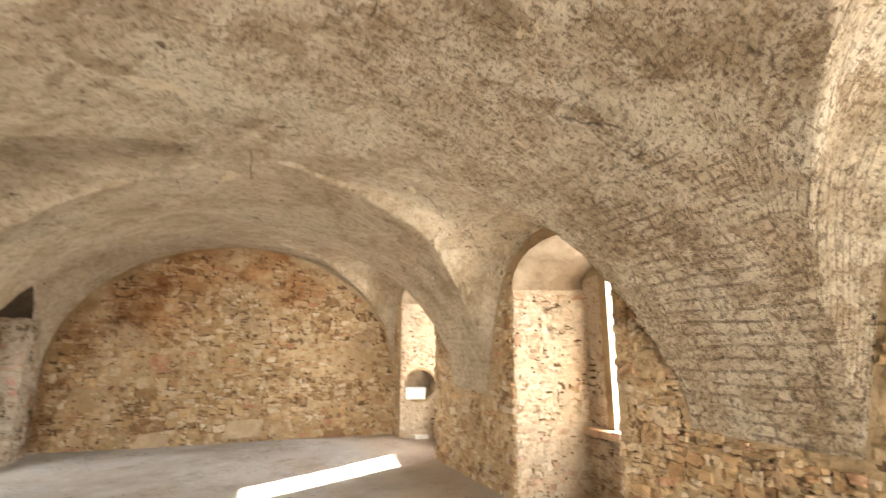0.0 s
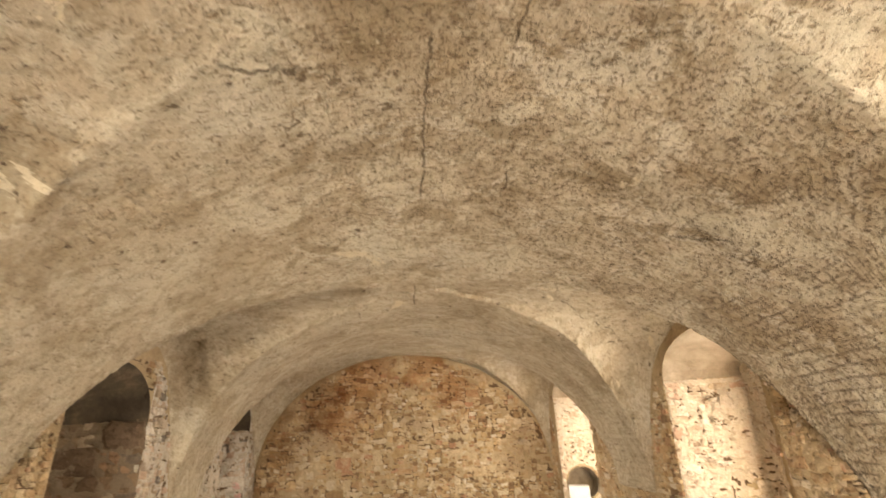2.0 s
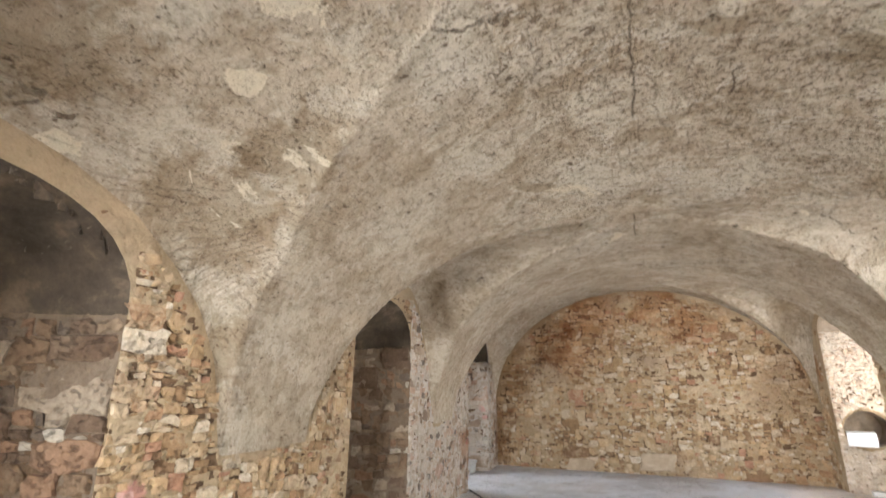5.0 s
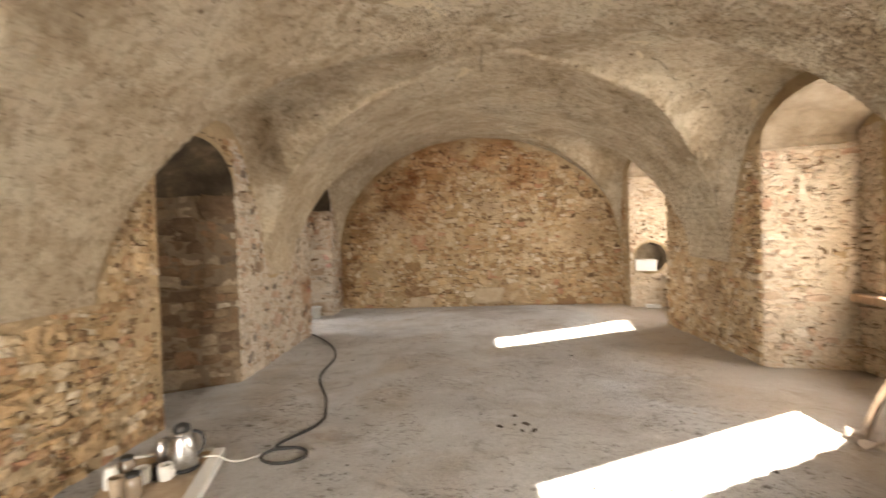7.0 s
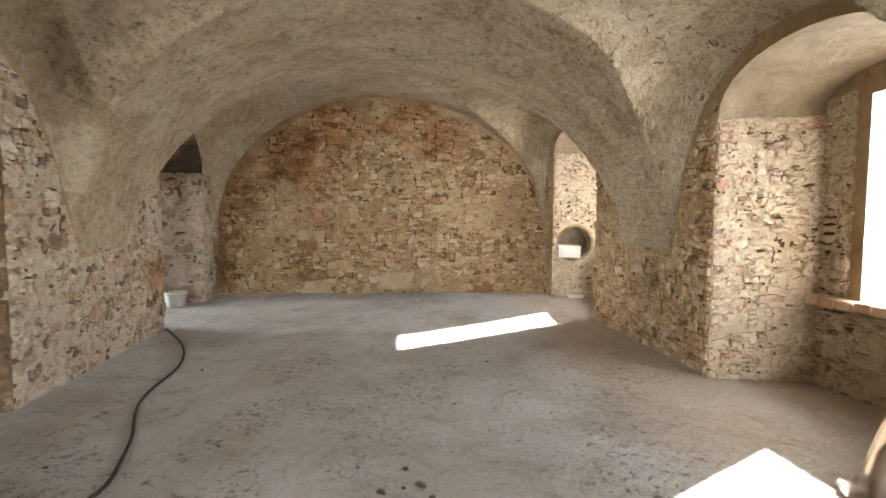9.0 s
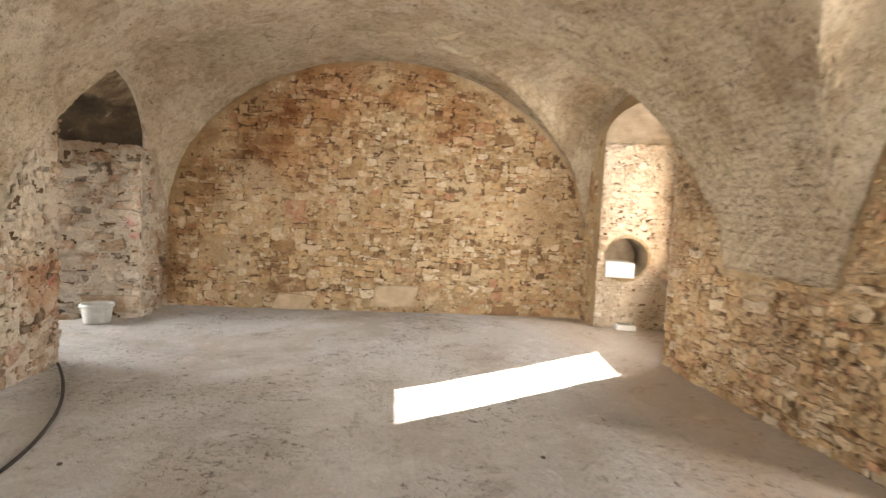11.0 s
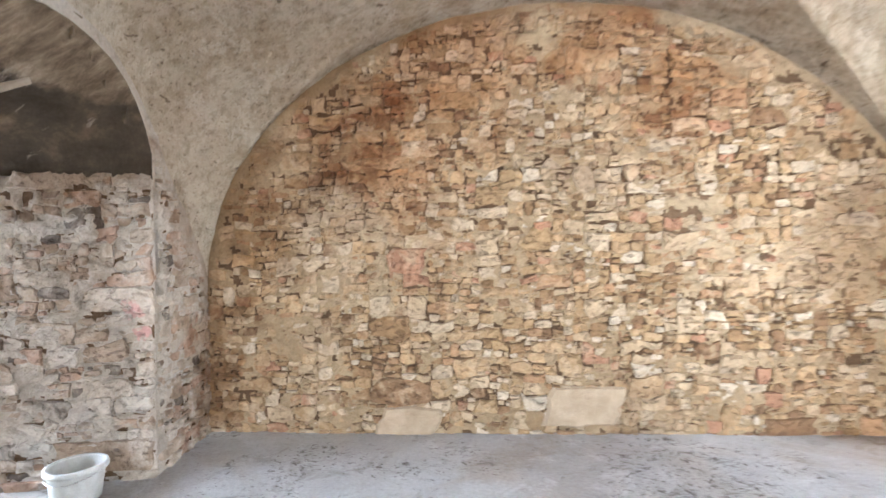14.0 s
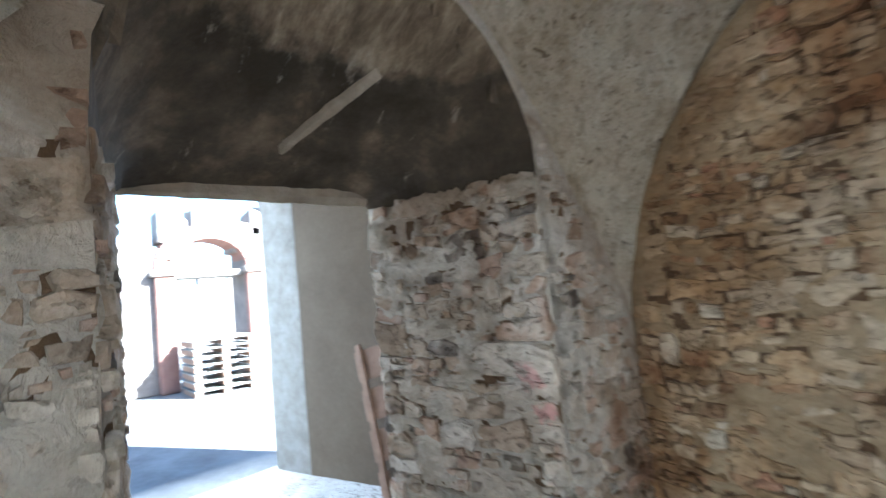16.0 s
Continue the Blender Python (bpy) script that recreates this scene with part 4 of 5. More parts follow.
HOLE_U, HOLE_Z, HOLE_R = 0.38, 1.0, 0.29
reveal(wall_east_2, (2.83, 5.10), (R_BACK, 4.90), 2.30, 2.30, STONE_PALE, 31)
reveal(wall_east_2, (R_BACK, 3.55), (2.83, 3.40), 2.25, 2.25, STONE_PALE, 32)
reveal(wall_east_1, (2.83, 1.05), (R_BACK, 0.85), 2.2, 2.2, STONE_PALE, 33)
reveal(wall_east_3, (2.67, 9.15), (3.62, 9.08), 2.5, 2.5, STONE_PALE, 34, lambda u, z: math.hypot(u - HOLE_U, z - HOLE_Z) < HOLE_R + 0.015)
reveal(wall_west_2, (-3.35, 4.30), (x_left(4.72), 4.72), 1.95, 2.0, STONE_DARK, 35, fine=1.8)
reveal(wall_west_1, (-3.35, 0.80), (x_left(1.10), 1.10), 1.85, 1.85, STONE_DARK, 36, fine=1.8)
reveal(wall_west_3, (-3.95, 8.72), (x_left(8.94), 8.94), 2.06, 2.08, STONE_GREY, 37, fine=1.3)
reveal(wall_west_3, (x_left(7.34), 7.34), (-3.95, 7.50), 2.0, 2.06, STONE_GREY, 38)


def window_stones(wall, x, y1, y0, top, hole, seed):
    """Stones on the thin wall round a window opening."""
    rubble(wall, (x, y1, 0), (0, -1), lambda u, z: not (hole[0] - 0.09 < y1 - u < hole[1] + 0.10 and hole[2] - 0.09 < z < hole[3] + 0.05), y1 - y0, top, STONE_PALE, seed)


window_stones(wall_east_5, R_BACK, 4.90, 3.56, 2.40, (3.87, 4.51, 0.78, 2.38), 41)
window_stones(wall_east_6, 3.62, 9.07, 7.76, 2.55, (8.07, 8.77, 0.84, 2.46), 42)
window_stones(wall_east_4, R_BACK, 0.84, -0.5, 2.40, (-0.25, 0.45, 0.78, 2.38), 43)

# ---- outside ----
bm = bmesh.new()
bmesh.ops.create_grid(bm, x_segments=8, y_segments=8, size=300)
bmesh.ops.translate(bm, verts=bm.verts, vec=(0, 0, -0.16))
tagged(part("ground", bm, YARD, None), "sandy yard of trodden pale earth", "ground", kind="structure")
# the sandy yard's ruined gateway, far outside the doorway
def ruin():
    base = tagged(new("ruined_gateway"), "ruined pale masonry gateway with a pink brick arch", "ruin")
    base.location = (-14.0, 10.6, -0.16)
    rng = random.Random(5)

    def block(name, x0, x1, y0, y1, z0, z1, mat, cut=0.0):
        bm = bmesh.new()
        box(bm, x0, x1, y0, y1, z0, z1)
        bmesh.ops.bevel(bm, geom=bm.edges[:], offset=0.03, segments=1, affect="EDGES")
        if cut:
            for v in bm.verts:
                if v.co.z > z1 - 0.1:
                    v.co.z += rng.uniform(-cut, cut)
        return part(name, bm, mat, base)

    block("pier", -0.5, 0.5, -2.1, -0.80, 0, 2.9, RUIN, 0.2)
    block("pier", -0.5, 0.5, 0.75, 1.9, 0, 3.1, RUIN, 0.25)
    block("pilaster", 0.5, 0.72, -1.15, -0.78, 0, 2.45, RUIN_PINK)
    block("pilaster", 0.5, 0.72, 0.74, 1.08, 0, 2.45, RUIN_PINK)
    block("pilaster", 0.5, 0.66, 1.45, 1.75, 0, 2.45, RUIN_PINK)
    block("capital", 0.45, 0.80, -1.25, -0.70, 2.45, 2.60, RUIN)
    block("capital", 0.45, 0.80, 0.68, 1.18, 2.45, 2.60, RUIN)
    block("lintel", -0.3, 0.5, -0.80, 0.75, 2.40, 2.55, RUIN)
    for k in range(13):
        a = math.pi * (k + 0.5) / 13
        bm = bmesh.new()
        box(bm, -0.25, 0.62, -0.105, 0.105, -0.16, 0.16)
        ob = part("brick", bm, RUIN_PINK, base)
        ob.matrix_basis = Matrix.Translation((0, -0.02 + 0.95 * math.cos(a), 2.62 + 0.80 * math.sin(a))) @ Matrix.Rotation(a - math.pi / 2, 4, "X")
    for y, z, wd, hg in ((-1.5, 2.9, 0.7, 0.4), (-0.7, 3.45, 0.6, 0.35), (0.1, 3.55, 0.8, 0.45), (0.9, 3.2, 0.7, 0.5), (1.5, 3.1, 0.35, 1.0), (1.2, 3.6, 0.4, 0.3)):
        block("masonry_stub", -0.4, 0.4, y - wd / 2, y + wd / 2, z - 0.25, z + hg, RUIN, 0.15)


ruin()
WOOD = plain_rough("weathered_wood", (0.20, 0.125, 0.085), (0.29, 0.19, 0.135), 8.0, 0.8, 0.5, 0.006)
WOOD_GREY = plain_rough("grey_wood", (0.20, 0.19, 0.175), (0.30, 0.285, 0.26), 8.0, 0.85, 0.5, 0.006)


def bevelled(x0, x1, y0, y1, z0, z1, r=0.006, seg=2):
    bm = bmesh.new()
    box(bm, x0, x1, y0, y1, z0, z1)
    bmesh.ops.recalc_face_normals(bm, faces=bm.faces)
    bmesh.ops.bevel(bm, geom=bm.edges[:], offset=r, segments=seg, affect="EDGES", profile=0.6)
    return bm


def pallet_stack(x, y, n):
    base = tagged(new("pallet_stack"), "stack of weathered wooden pallets in the yard", "pallets")
    base.location = (x, y, -0.16)
    for k in range(n):
        z = 0.16 * k
        for j in range(3):
            part("bearer", bevelled(-0.5, 0.5, -0.6 + 0.53 * j, -0.48 + 0.53 * j, z, z + 0.10), WOOD, base)
        for j in range(5):
            part("board", bevelled(-0.5 + 0.21 * j, -0.34 + 0.21 * j, -0.62, 0.62, z + 0.104, z + 0.128), WOOD_GREY, base)
    return base


pallet_stack(-12.6, 10.4, 7)

# low broken walls further back in the yard
for x, y, ln, hg in ((-19.0, 6.0, 7.0, 2.6), (-22.0, 14.0, 9.0, 3.4)):
    bm = bmesh.new()
    n = 24
    for i in range(n):
        h = hg * (0.75 + 0.3 * noise.noise(Vector((x, i * 0.4, 2))))
        box(bm, x - 0.3, x + 0.3, y - ln / 2 + ln * i / n, y - ln / 2 + ln * (i + 1) / n, -0.2, h)
    tagged(part("ruined_wall", bm, RUIN, None), "broken pale masonry wall in the yard", "ruin")


# ---- niche with the round recess ----
def hole_panel():
    p, q = Vector((2.67, 9.15, 0)), Vector((3.62, 9.08, 0))
    ax = (q - p).normalized()
    nrm = Vector((ax.y, -ax.x, 0))
    ln = (q - p).length
    bm = bmesh.new()

    def at(u, z, d=0.0):
        return bm.verts.new(p + ax * u + Vector((0, 0, z)) - nrm * d)

    n = 28
    ring = []
    for k in range(n):
        a = math.pi / 2 + 2 * math.pi * k / n
        ring.append((HOLE_U + HOLE_R * math.cos(a), max(HOLE_Z - 0.25, HOLE_Z + HOLE_R * math.sin(a) * 0.95)))
    front, mid, back = [[at(u + 0.006 * noise.noise(Vector((u * 9, z * 9, d))), z, d) for u, z in ring] for d in (0, 0.2, 0.42)]
    o = [at(0, -0.15), at(ln, -0.15), at(ln, 2.53), at(0, 2.53)]
    bm.faces.new(front[: n // 2 + 1] + [at(HOLE_U, -0.15), o[0], o[3], at(HOLE_U, 2.53)])
    bm.faces.new(front[n // 2 :] + [front[0], at(HOLE_U, 2.53), o[2], o[1], at(HOLE_U, -0.15)])
    for a, b in ((front, mid), (mid, back)):
        for i in range(n):
            bm.faces.new((a[i], a[(i + 1) % n], b[(i + 1) % n], b[i])).material_index = 1
    bm.faces.new(back).material_index = 1
    bmesh.ops.remove_doubles(bm, verts=bm.verts, dist=0.0005)
    bmesh.ops.recalc_face_normals(bm, faces=bm.faces)
    return tagged(part("wall_east_9", bm, [MORTAR, SOFFIT], None), "niche jamb with a round recess", "wall", kind="structure")


hole_panel()

PALE = plain_rough("pale_aerated_block", (0.66, 0.64, 0.60), (0.76, 0.75, 0.72), 6.0, 0.9, 0.4, 0.006)


def block_thing(name, size, m, mat, label, category):
    bm = bevelled(-size[0] / 2, size[0] / 2, -size[1] / 2, size[1] / 2, 0, size[2], 0.01)
    ob = part(name, bm, mat, None, label)
    ob.matrix_basis = m
    tagged(ob, category=category)
    return ob


block_thing("building_block", (0.36, 0.50, 0.20), pose(3.0, 9.27, 0.752, 0, 0, -16), PALE, "white aerated concrete block lying in the round recess", "block")
block_thing("loose_brick", (0.25, 0.12, 0.065), pose(3.03, 8.98, 0.078, 0, 0, -8), PALE, "pale loose brick lying on the floor by the niche", "brick")
SLAB = plain_rough("pale_limestone", (0.42, 0.32, 0.21), (0.57, 0.45, 0.31), 7.0, 0.9, 0.9, 0.03)
for x0, x1, z0, z1, seed in ((-0.30, 0.34, 0.13, 0.47, 1), (-1.62, -1.10, 0.06, 0.30, 2)):
    rng = random.Random(seed)
    rim = []
    for k in range(16):
        a = 2 * math.pi * k / 16
        c, d = math.cos(a), math.sin(a)
        f = 1 / max(abs(c), abs(d)) ** 0.75 * rng.uniform(0.86, 1.02)
        rim.append(((x0 + x1) / 2 + (x1 - x0) / 2 * c * f + (0.06 * d if seed < 3 else 0), (z0 + z1) / 2 + (z1 - z0) / 2 * d * f))
    bm = bmesh.new()
    rings = []
    for scale, y in ((1.0, Y1 + 0.02), (1.0, Y1 - 0.03), (0.90, Y1 - 0.052), (0.45, Y1 - 0.060)):
        rings.append([bm.verts.new(((x0 + x1) / 2 + (x - (x0 + x1) / 2) * scale, y + 0.010 * noise.noise(Vector((x * 7, z * 7, y))), (z0 + z1) / 2 + (z - (z0 + z1) / 2) * scale)) for x, z in rim])
    for p, q in zip(rings, rings[1:]):
        for k in range(16):
            bm.faces.new((p[k], p[(k + 1) % 16], q[(k + 1) % 16], q[k]))
    bm.faces.new(rings[-1])
    bmesh.ops.recalc_face_normals(bm, faces=bm.faces)
    part("footing_stone", bm, SLAB, wall_north, "large pale footing stone")


# ---- window sills ----
SILL = plain_rough("worn_brick_sill", (0.46, 0.30, 0.20), (0.60, 0.44, 0.31), 6.0, 0.9, 0.8, 0.02)
for k, (y0, y1, x, z) in enumerate(((-0.5, 0.85, R_BACK, 0.77), (3.56, 4.90, R_BACK, 0.77), (7.77, 9.06, 3.62, 0.83))):
    bm = bmesh.new()
    n = 9
    for i in range(n):
        a, b = y0 + (y1 - y0) * i / n + 0.006, y0 + (y1 - y0) * (i + 1) / n - 0.006
        j = random.Random(i + k).uniform(-0.015, 0.015)
        box(bm, x - 0.13 + j, x + 0.05, a, b, z - 0.07 + j * 0.4, z + 0.008 + j * 0.4)
    bmesh.ops.bevel(bm, geom=bm.edges[:], offset=0.008, segments=1, affect="EDGES")
    tagged(part("sill_%d" % (k + 1), bm, SILL, None), "worn projecting brick window sill", "sill", kind="structure")


# ---- tea things on a white board ----
def spun(profile, n=28):
    """A turned shape from (radius, height) pairs."""
    bm = bmesh.new()
    rings = [[bm.verts.new((max(r, 0.0005) * math.cos(2 * math.pi * k / n), max(r, 0.0005) * math.sin(2 * math.pi * k / n), z)) for k in range(n)] for r, z in profile]
    for a, b in zip(rings, rings[1:]):
        for k in range(n):
            bm.faces.new((a[k], a[(k + 1) % n], b[(k + 1) % n], b[k]))
    bmesh.ops.recalc_face_normals(bm, faces=bm.faces)
    return bm


def tube(name, pts, r, mat, parent=None, label="", cyclic=False):
    cu = bpy.data.curves.new(name, "CURVE")
    cu.dimensions, cu.bevel_depth, cu.bevel_resolution, cu.resolution_u = "3D", r, 3, 8
    sp = cu.splines.new("NURBS")
    sp.points.add(len(pts) - 1)
    for q, p in zip(sp.points, pts):
        q.co = (*p, 1)
    sp.order_u, sp.use_endpoint_u, sp.use_cyclic_u = 4, True, cyclic
    cu.materials.append(mat)
    tmp = bpy.data.objects.new(name, cu)
    scene.collection.objects.link(tmp)
    me = bpy.data.meshes.new_from_object(tmp.evaluated_get(bpy.context.evaluated_depsgraph_get()))
    bpy.data.objects.remove(tmp)
    for f in me.polygons:
        f.use_smooth = True
    ob = new(name, me)
    if parent is not None:
        ob.parent = parent
    return tagged(ob, label)


def metal(name, col, rough):
    m, t, b = nodes_of(name, rough)
    b.inputs["Metallic"].default_value = 1.0
    p = t.nodes.new("ShaderNodeTexCoord").outputs["Object"]
    f = noise_tex(t, scaled(t, p, (1, 1, 14)), 30, 4, 0.6)
    t.links.new(mix(t, 0.25, col, ramp(t, f, [(0.3, (0.5, 0.5, 0.5)), (0.7, (1, 1, 1))]), "MULTIPLY"), b.inputs["Base Color"])
    t.links.new(calc(t, "ADD", calc(t, "MULTIPLY", f, 0.15), rough - 0.07), b.inputs["Roughness"])
    return m


STEEL = metal("brushed_steel", (0.62, 0.60, 0.57), 0.28)
BLACK = plain_rough("black_plastic", (0.018, 0.017, 0.016), (0.03, 0.028, 0.026), 9.0, 0.45, 0.1, 0.002, 0.5)
WHITE = plain_rough("white_foam_board", (0.74, 0.73, 0.70), (0.82, 0.81, 0.78), 5.0, 0.75, 0.2, 0.004, 0.3)
CERAMIC = plain_rough("white_ceramic", (0.68, 0.64, 0.57), (0.76, 0.73, 0.67), 8.0, 0.3, 0.05, 0.002, 0.5)
TAN = plain_rough("stained_board_top", (0.34, 0.25, 0.17), (0.50, 0.40, 0.29), 7.0, 0.85, 0.4, 0.005)

BX, BY = -1.90, 2.92
board = tagged(new("serving_board"), "white-edged board with a stained top lying on the floor", "board")
board.matrix_basis = pose(BX, BY, 0.005, 0, 0, 16)
part("tray", bevelled(-0.60, -0.085, -1.25, 0.0, 0.0, 0.05), TAN, board, "stained brown top")
part("edge", bevelled(-0.08, 0.0, -1.25, 0.0, 0.0, 0.065), WHITE, board, "white foam edge strip")
part("edge", bevelled(-0.60, -0.082, 0.0, 0.03, 0.0, 0.06), WHITE, board, "white foam edge strip")


def on_board(u, v, z=0.057, rz=0):
    return board.matrix_basis @ pose(u, v, z, 0, 0, rz)


def kettle(m):
    k = tagged(new("kettle"), "brushed steel electric kettle with black lid standing on a board", "kettle")
    k.matrix_basis = m
    smooth(part("base", spun([(0, 0), (0.088, 0), (0.092, 0.008), (0.09, 0.022), (0, 0.022)]), BLACK, k, "black plastic base"))
    smooth(part("body", spun([(0.0, 0.023), (0.084, 0.023), (0.087, 0.03), (0.082, 0.10), (0.070, 0.17), (0.060, 0.205), (0.056, 0.212), (0.0, 0.212)]), STEEL, k))
    smooth(part("collar", spun([(0.0, 0.213), (0.060, 0.213), (0.061, 0.228), (0.050, 0.234), (0, 0.234)]), STEEL, k))
    lid = smooth(part("lid", spun([(0, 0.235), (0.046, 0.235), (0.05, 0.245), (0.044, 0.272), (0.02, 0.285), (0, 0.286)]), BLACK, k, "black plastic lid"))
    tube("handle", [(0.058, 0, 0.225), (0.10, 0, 0.222), (0.125, 0, 0.18), (0.12, 0, 0.12), (0.098, 0, 0.085), (0.082, 0, 0.08)], 0.011, BLACK, k, "black plastic handle")
    bm = bmesh.new()
    v = [bm.verts.new(p) for p in ((-0.052, -0.022, 0.21), (-0.052, 0.022, 0.21), (-0.092, 0, 0.218), (-0.066, 0, 0.165), (-0.05, -0.015, 0.23), (-0.05, 0.015, 0.23))]
    for f in ((0, 2, 3), (1, 3, 2), (0, 4, 2), (1, 2, 5), (4, 5, 2), (0, 3, 1), (0, 1, 5, 4)):
        bm.faces.new([v[i] for i in f])
    part("spout", bm, STEEL, k)
    return k


kettle(on_board(-0.19, -0.26, 0.057, 10))


def mug(m, mat, label, h=0.095, r=0.042):
    c = tagged(new("mug"), label, "mug", "mugs on the board")
    c.matrix_basis = m
    smooth(part("cup", spun([(0, 0), (r * 0.82, 0), (r * 0.9, 0.006), (r, h * 0.5), (r, h), (r * 0.92, h), (r * 0.9, 0.012), (0, 0.012)]), mat, c))
    tube("handle", [(r * 0.95, 0, h * 0.8), (r * 1.6, 0, h * 0.82), (r * 1.75, 0, h * 0.5), (r * 1.5, 0, h * 0.25), (r * 0.92, 0, h * 0.22)], 0.006, mat, c)
    return c


mug(on_board(-0.37, -0.41, rz=200), CERAMIC, "white ceramic mug standing on a stained board")
mug(on_board(-0.25, -0.39, rz=-30), CERAMIC, "white ceramic mug standing on a stained board", 0.09)
mug(on_board(-0.46, -0.52, rz=120), TAN, "brown stoneware mug standing on a stained board", 0.10)
GLASS = plain_rough("smoked_jar_glass", (0.20, 0.15, 0.10), (0.26, 0.20, 0.14), 6.0, 0.12, 0.05, 0.001, 0.5)


def jar(m, r, h, mat, capmat, label):
    j = tagged(new("jar"), label, "jar", "jars on the board")
    j.matrix_basis = m
    smooth(part("jar_body", spun([(0, 0), (r * 0.95, 0), (r, 0.006), (r, h * 0.75), (r * 0.8, h * 0.84), (r * 0.78, h * 0.88), (0, h * 0.88)]), mat, j))
    smooth(part("lid", spun([(0, h * 0.882), (r * 0.84, h * 0.882), (r * 0.86, h * 0.9), (r * 0.84, h), (0, h)]), capmat, j))
    return j


jar(on_board(-0.33, -0.20), 0.036, 0.17, STEEL, STEEL, "tall steel vacuum flask standing behind the kettle")
jar(on_board(-0.48, -0.33), 0.045, 0.14, GLASS, BLACK, "brown coffee jar with a black lid on a board")
jar(on_board(-0.31, -0.36), 0.030, 0.09, BLACK, BLACK, "small black tin on a stained board")
jar(on_board(-0.53, -0.42), 0.04, 0.12, CERAMIC, CERAMIC, "pale sugar tub with a lid on a board")
jar(on_board(-0.36, -0.56), 0.045, 0.13, GLASS, BLACK, "brown coffee jar with a black lid on a board")

# ---- extension cable across the floor ----
CABLE = plain_rough("black_rubber_cable", (0.03, 0.027, 0.024), (0.055, 0.05, 0.045), 12.0, 0.6, 0.2, 0.002, 0.3)
pts = [(-2.80, 7.28), (-2.62, 7.05), (-2.28, 6.55), (-2.06, 6.05), (-1.93, 5.60), (-1.93, 5.20), (-1.88, 4.80), (-1.73, 4.45), (-1.58, 4.15), (-1.50, 3.85), (-1.42, 3.62), (-1.45, 3.40), (-1.56, 3.22), (-1.62, 3.08)]
loop = [(-1.49 + 0.16 * math.cos(a), 2.92 + 0.13 * math.sin(a)) for a in np.linspace(2.2, 2.2 - 4.3 * math.pi, 26)]
pts += loop + [(-1.60, 3.02), (-1.55, 3.03)]
tagged(tube("extension_cable", [(x, y, floor_z(x, y) + 0.013) for x, y in pts], 0.011, CABLE), "black extension cable snaking over the floor into a coil", "cable")
cord = [(-1.62, 2.98, 0.016), (-1.70, 2.86, 0.012), (-1.78, 2.80, 0.014), (-1.84, 2.78, 0.05), (-1.88, 2.77, 0.080), (-1.93, 2.75, 0.080), (-2.0, 2.73, 0.072)]
tagged(tube("power_cable", cord, 0.006, CERAMIC), "thin pale power cable leading off the board", "cable")


# ---- bucket by the doorway ----
def bucket(m):
    b = tagged(new("bucket"), "grimy white plastic bucket with a rolled rim by the doorway", "bucket")
    b.matrix_basis = m
    smooth(part("shell", spun([(0, 0), (0.145, 0), (0.15, 0.01), (0.172, 0.20), (0.176, 0.235), (0.168, 0.235), (0.142, 0.015), (0, 0.015)], 36), BUCKET, b))
    smooth(part("rim", spun([(0.172, 0.205), (0.192, 0.207), (0.196, 0.222), (0.190, 0.246), (0.174, 0.248), (0.170, 0.236), (0.170, 0.206)], 36), BUCKET, b))
    tube("handle", [(0.192, 0.0, 0.215), (0.17, -0.10, 0.19), (0.08, -0.19, 0.165), (-0.08, -0.19, 0.165), (-0.17, -0.10, 0.19), (-0.192, 0.0, 0.215)], 0.004, STEEL, b, "thin wire handle")
    return b


BUCKET = plain_rough("grimy_white_plastic", (0.48, 0.47, 0.42), (0.68, 0.68, 0.64), 9.0, 0.6, 0.3, 0.004, 0.4)
bk = bucket(pose(-3.27, 8.66, 0.058))
bk.scale = (0.86, 0.86, 0.86)


# ---- cloth hung on the corner of the niche ----
def cloth():
    bm = bmesh.new()
    nu, nv = 60, 46
    top = Vector((2.775, 3.35, 0.42))
    grid = []
    for i in range(nv + 1):
        f = i / nv
        row = []
        for j in range(nu + 1):
            s = j / nu
            # foot of the cloth on the floor, swinging round from the niche side to the wall side
            foot = Vector((2.38, 3.30, 0)) * (1 - s) ** 2 + Vector((2.12, 2.78, 0)) * 2 * s * (1 - s) + Vector((2.66, 2.93, 0)) * s ** 2
            hang = min(1.0, f / 0.70)
            head = top + Vector((0.0, 0.04 - 0.08 * s, 0))
            q = head.lerp(Vector((*(head.xy.lerp(foot.xy, 0.72)), 0.0)), hang ** 1.15) if f <= 0.70 else Vector((*head.xy.lerp(foot.xy, 0.72 + 0.28 * (f - 0.70) / 0.30), 0.0))
            way = Vector((q.x - 2.83, q.y - 3.4, 0)).normalized()
            fold = (math.sin(s * 21 + 1.2) * 0.026 + math.sin(s * 39 + 4) * 0.010) * min(1, f * 2.2) + 0.014 * noise.noise(Vector((s * 5, f * 5, 2)))
            q += way * fold
            if f > 0.62:
                lie = (f - 0.62) / 0.38
                q.z = max(q.z, 0) * (1 - lie) + 0.008 + 0.035 * lie * (1 - lie * 0.6) * (1 + math.sin(s * 21 + f * 9)) + 0.02 * abs(noise.noise(Vector((s * 9, f * 9, 6))))
            row.append(bm.verts.new((min(q.x, 2.785), q.y, q.z + 0.008)))
        grid.append(row)
    for i in range(nv):
        for j in range(nu):
            bm.faces.new((grid[i][j], grid[i][j + 1], grid[i + 1][j + 1], grid[i + 1][j]))
    bmesh.ops.solidify(bm, geom=bm.faces[:], thickness=0.004)
    return tagged(smooth(part("cloth", bm, CLOTH, None)), "crumpled beige cloth hanging from the niche corner to the floor", "cloth")


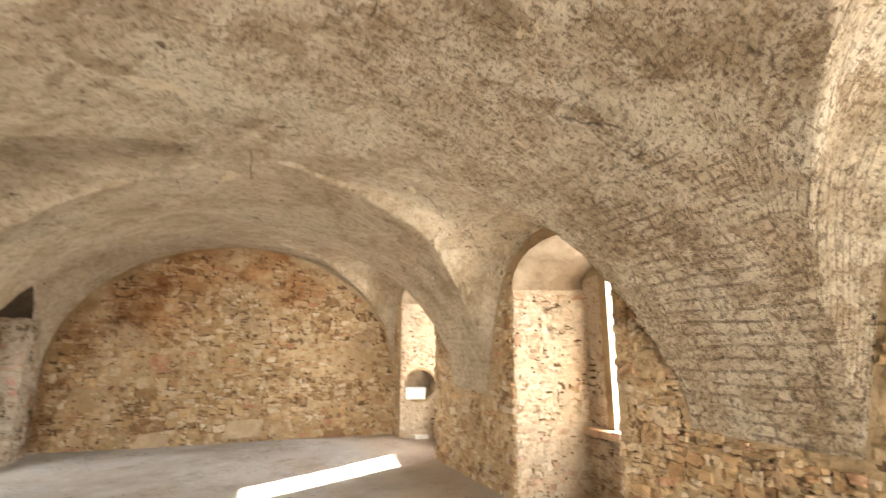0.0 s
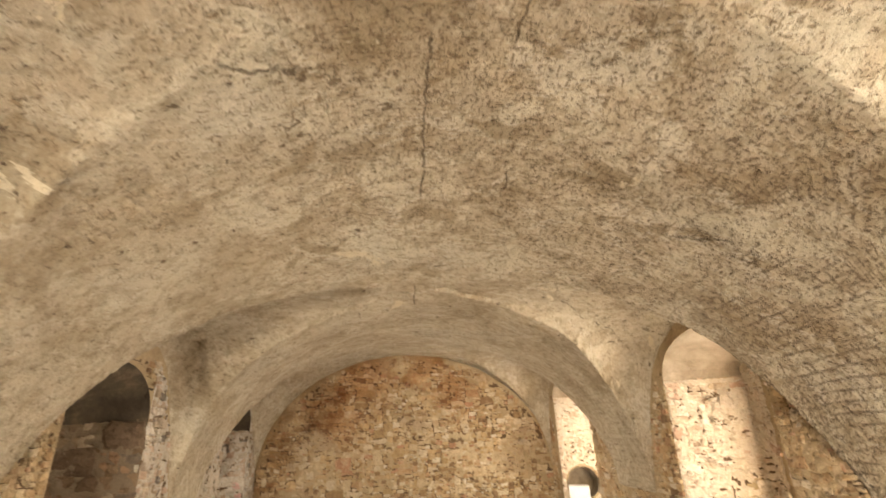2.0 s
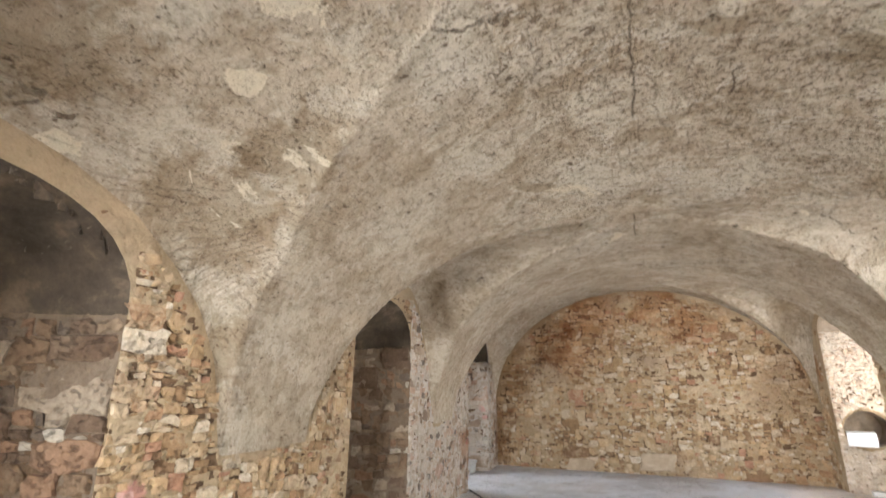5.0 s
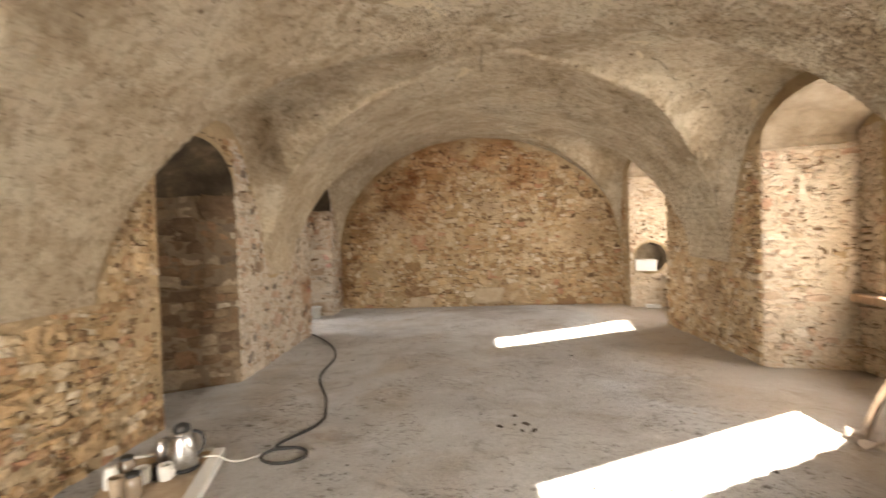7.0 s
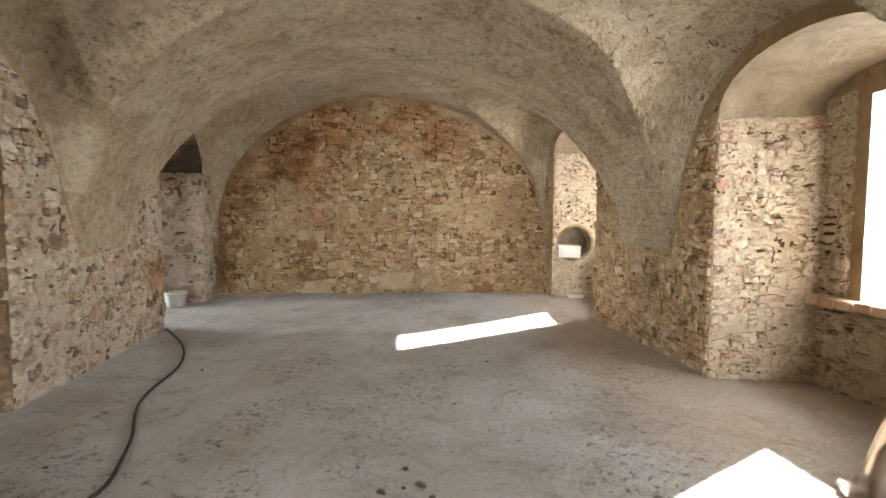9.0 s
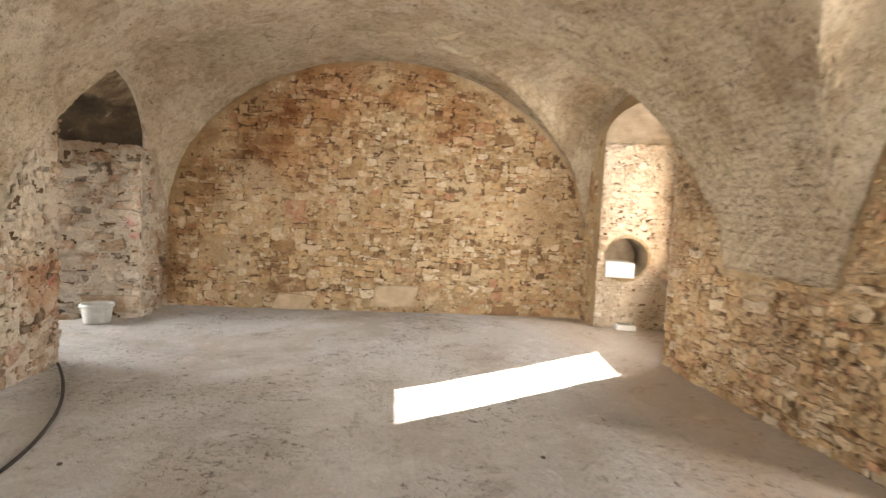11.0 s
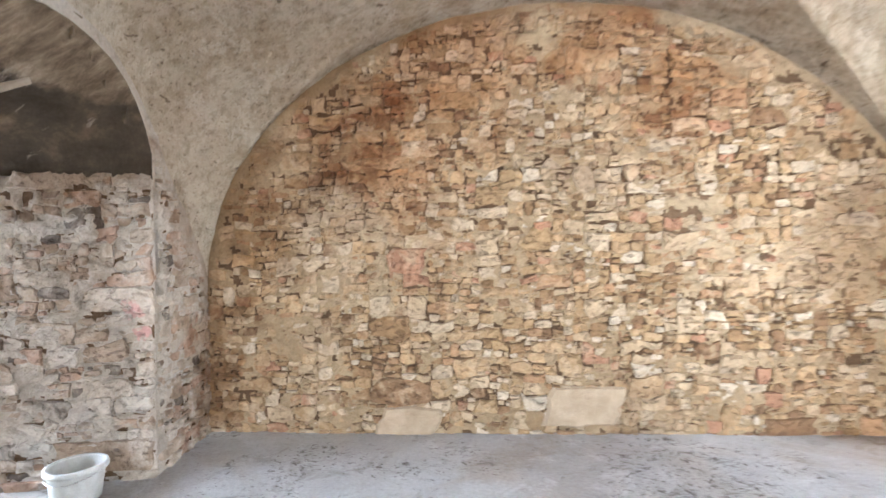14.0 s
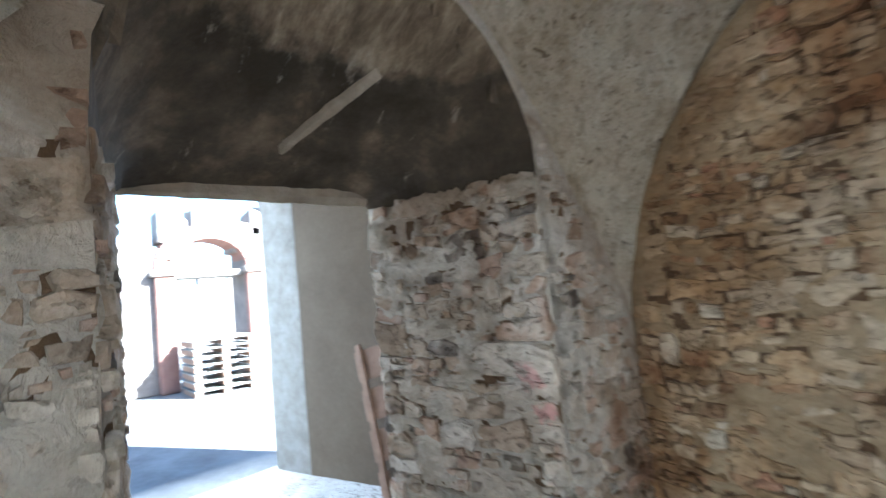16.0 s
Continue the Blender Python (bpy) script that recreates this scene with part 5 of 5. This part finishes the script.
CLOTH = plain_rough("beige_cotton", (0.54, 0.45, 0.37), (0.64, 0.55, 0.46), 14.0, 0.9, 0.3, 0.004, 0.1)
cloth()


# ---- plank leaning in the passage ----
plank = tagged(new("leaning_plank"), "reddish wooden crate panel leaning on the passage wall", "plank")
plank.matrix_basis = pose(-4.70, 9.25, 0.03, -7, -15, 19)
for k in range(4):
    part("slat", bevelled(-0.12, 0.30, -0.012, 0.012, 0.04 + 0.3 * k, 0.27 + 0.3 * k, 0.004), WOOD, plank)
for x in (-0.08, 0.22):
    part("batten", bevelled(x, x + 0.05, -0.035, -0.0125, 0.0, 1.22, 0.004), WOOD, plank)


# ---- torn plaster hanging round the dark soffits ----
def fringe(y0, y1, zs, zt, xf, seed, first=7):
    """A ragged lip of broken plaster along the arch edge."""
    rng = random.Random(seed)
    bm = bmesh.new()
    n = 46
    mid, half = (y0 + y1) / 2, (y1 - y0) / 2
    for k in range(first, n - 7):
        a = math.pi - math.pi * (k + 0.5) / n
        y, z = mid + half * math.cos(a), zs + (zt - zs) * math.sin(a) ** 0.8
        wd, dp = rng.uniform(0.03, 0.07), rng.uniform(0.02, 0.09)
        c = Vector((xf(y) + rng.uniform(-0.09, -0.01), y, z + 0.02))
        v = [bm.verts.new(c + Vector(p)) for p in ((0.02, -wd, 0.04), (0.02, wd, 0.04), (-0.05, wd, 0.04), (-0.05, -wd, 0.04))]
        tip = [bm.verts.new(c + Vector((rng.uniform(-0.03, 0.0), rng.uniform(-wd, 0), -dp))), bm.verts.new(c + Vector((rng.uniform(-0.05, -0.02), rng.uniform(0, wd), -dp * rng.uniform(0.5, 1))))]
        bm.faces.new((v[0], v[1], tip[1], tip[0])), bm.faces.new((v[2], v[3], tip[0], tip[1]))
        bm.faces.new((v[1], v[2], tip[1])), bm.faces.new((v[3], v[0], tip[0])), bm.faces.new(v[::-1])
    bmesh.ops.recalc_face_normals(bm, faces=bm.faces)
    return bm


part("torn_plaster", fringe(7.34, 8.94, 1.98, 2.76, x_left, 3, 2), DARK_PLASTER, wall_west_3)
part("torn_plaster", fringe(3.44, 4.72, 1.92, 2.46, x_left, 4), DARK_PLASTER, wall_west_2)
part("torn_plaster", fringe(-0.55, 1.10, 1.85, 2.45, x_left, 5), DARK_PLASTER, wall_west_1)


# pale plaster streak and lip on the dark soffit of the doorway
def streak(a, b, wide, n=14):
    bm = bmesh.new()
    a, b = Vector(a), Vector(b)
    side = (b - a).cross(Vector((0.5, 0, -0.86))).normalized()
    rows = []
    for k in range(n + 1):
        c = a.lerp(b, k / n)
        h = wide * (0.35 + 0.65 * k / n) * (0.8 + 0.5 * noise.noise(Vector((k * 0.6, 1, 4))))
        rows.append([bm.verts.new(c + side * h * s + Vector((0, 0, d))) for s, d in ((-0.5, 0.03), (-0.5, -0.012), (0.5, -0.012), (0.5, 0.03))])
    for p, q in zip(rows, rows[1:]):
        for i in range(4):
            bm.faces.new((p[i], p[(i + 1) % 4], q[(i + 1) % 4], q[i]))
    bm.faces.new(rows[0]), bm.faces.new(rows[-1][::-1])
    bmesh.ops.recalc_face_normals(bm, faces=bm.faces)
    return bm


part("plaster_streak", streak((-3.70, 8.12, 2.26), (-3.28, 8.39, 2.52), 0.07), SOFFIT, wall_west_3)
part("plaster_lip", streak((-3.93, 7.50, 2.105), (-3.93, 8.70, 2.105), 0.09, 30), SOFFIT, wall_west_3)

CLOD = plain_rough("dark_earth", (0.08, 0.065, 0.05), (0.14, 0.115, 0.09), 20.0, 0.95, 0.5, 0.01)
# dark grit and pebbles trodden into the floor
rng = random.Random(9)
for k in range(46):
    if k < 9:
        x, y, r = rng.uniform(-0.05, 0.28), rng.uniform(3.35, 3.7), rng.uniform(0.012, 0.026)
    else:
        x, y, r = rng.uniform(-2.3, 2.5), rng.uniform(1.2, 8.8), rng.uniform(0.008, 0.018)
    bm = bmesh.new()
    bmesh.ops.create_icosphere(bm, subdivisions=1, radius=r)
    for v in bm.verts:
        v.co.z = v.co.z * 0.45
        v.co *= 1 + 0.35 * noise.noise(v.co * 60 + Vector((k, 0, 0)))
    bmesh.ops.translate(bm, verts=bm.verts, vec=(x, y, floor_z(x, y) + r * 0.25))
    ob = part("clod", bm, CLOD if k < 30 else SLAB, None, "small dark clod of earth on the floor" if k < 30 else "small pale crumb of mortar on the floor")
    tagged(ob, category="debris", group="crumbs on the floor")
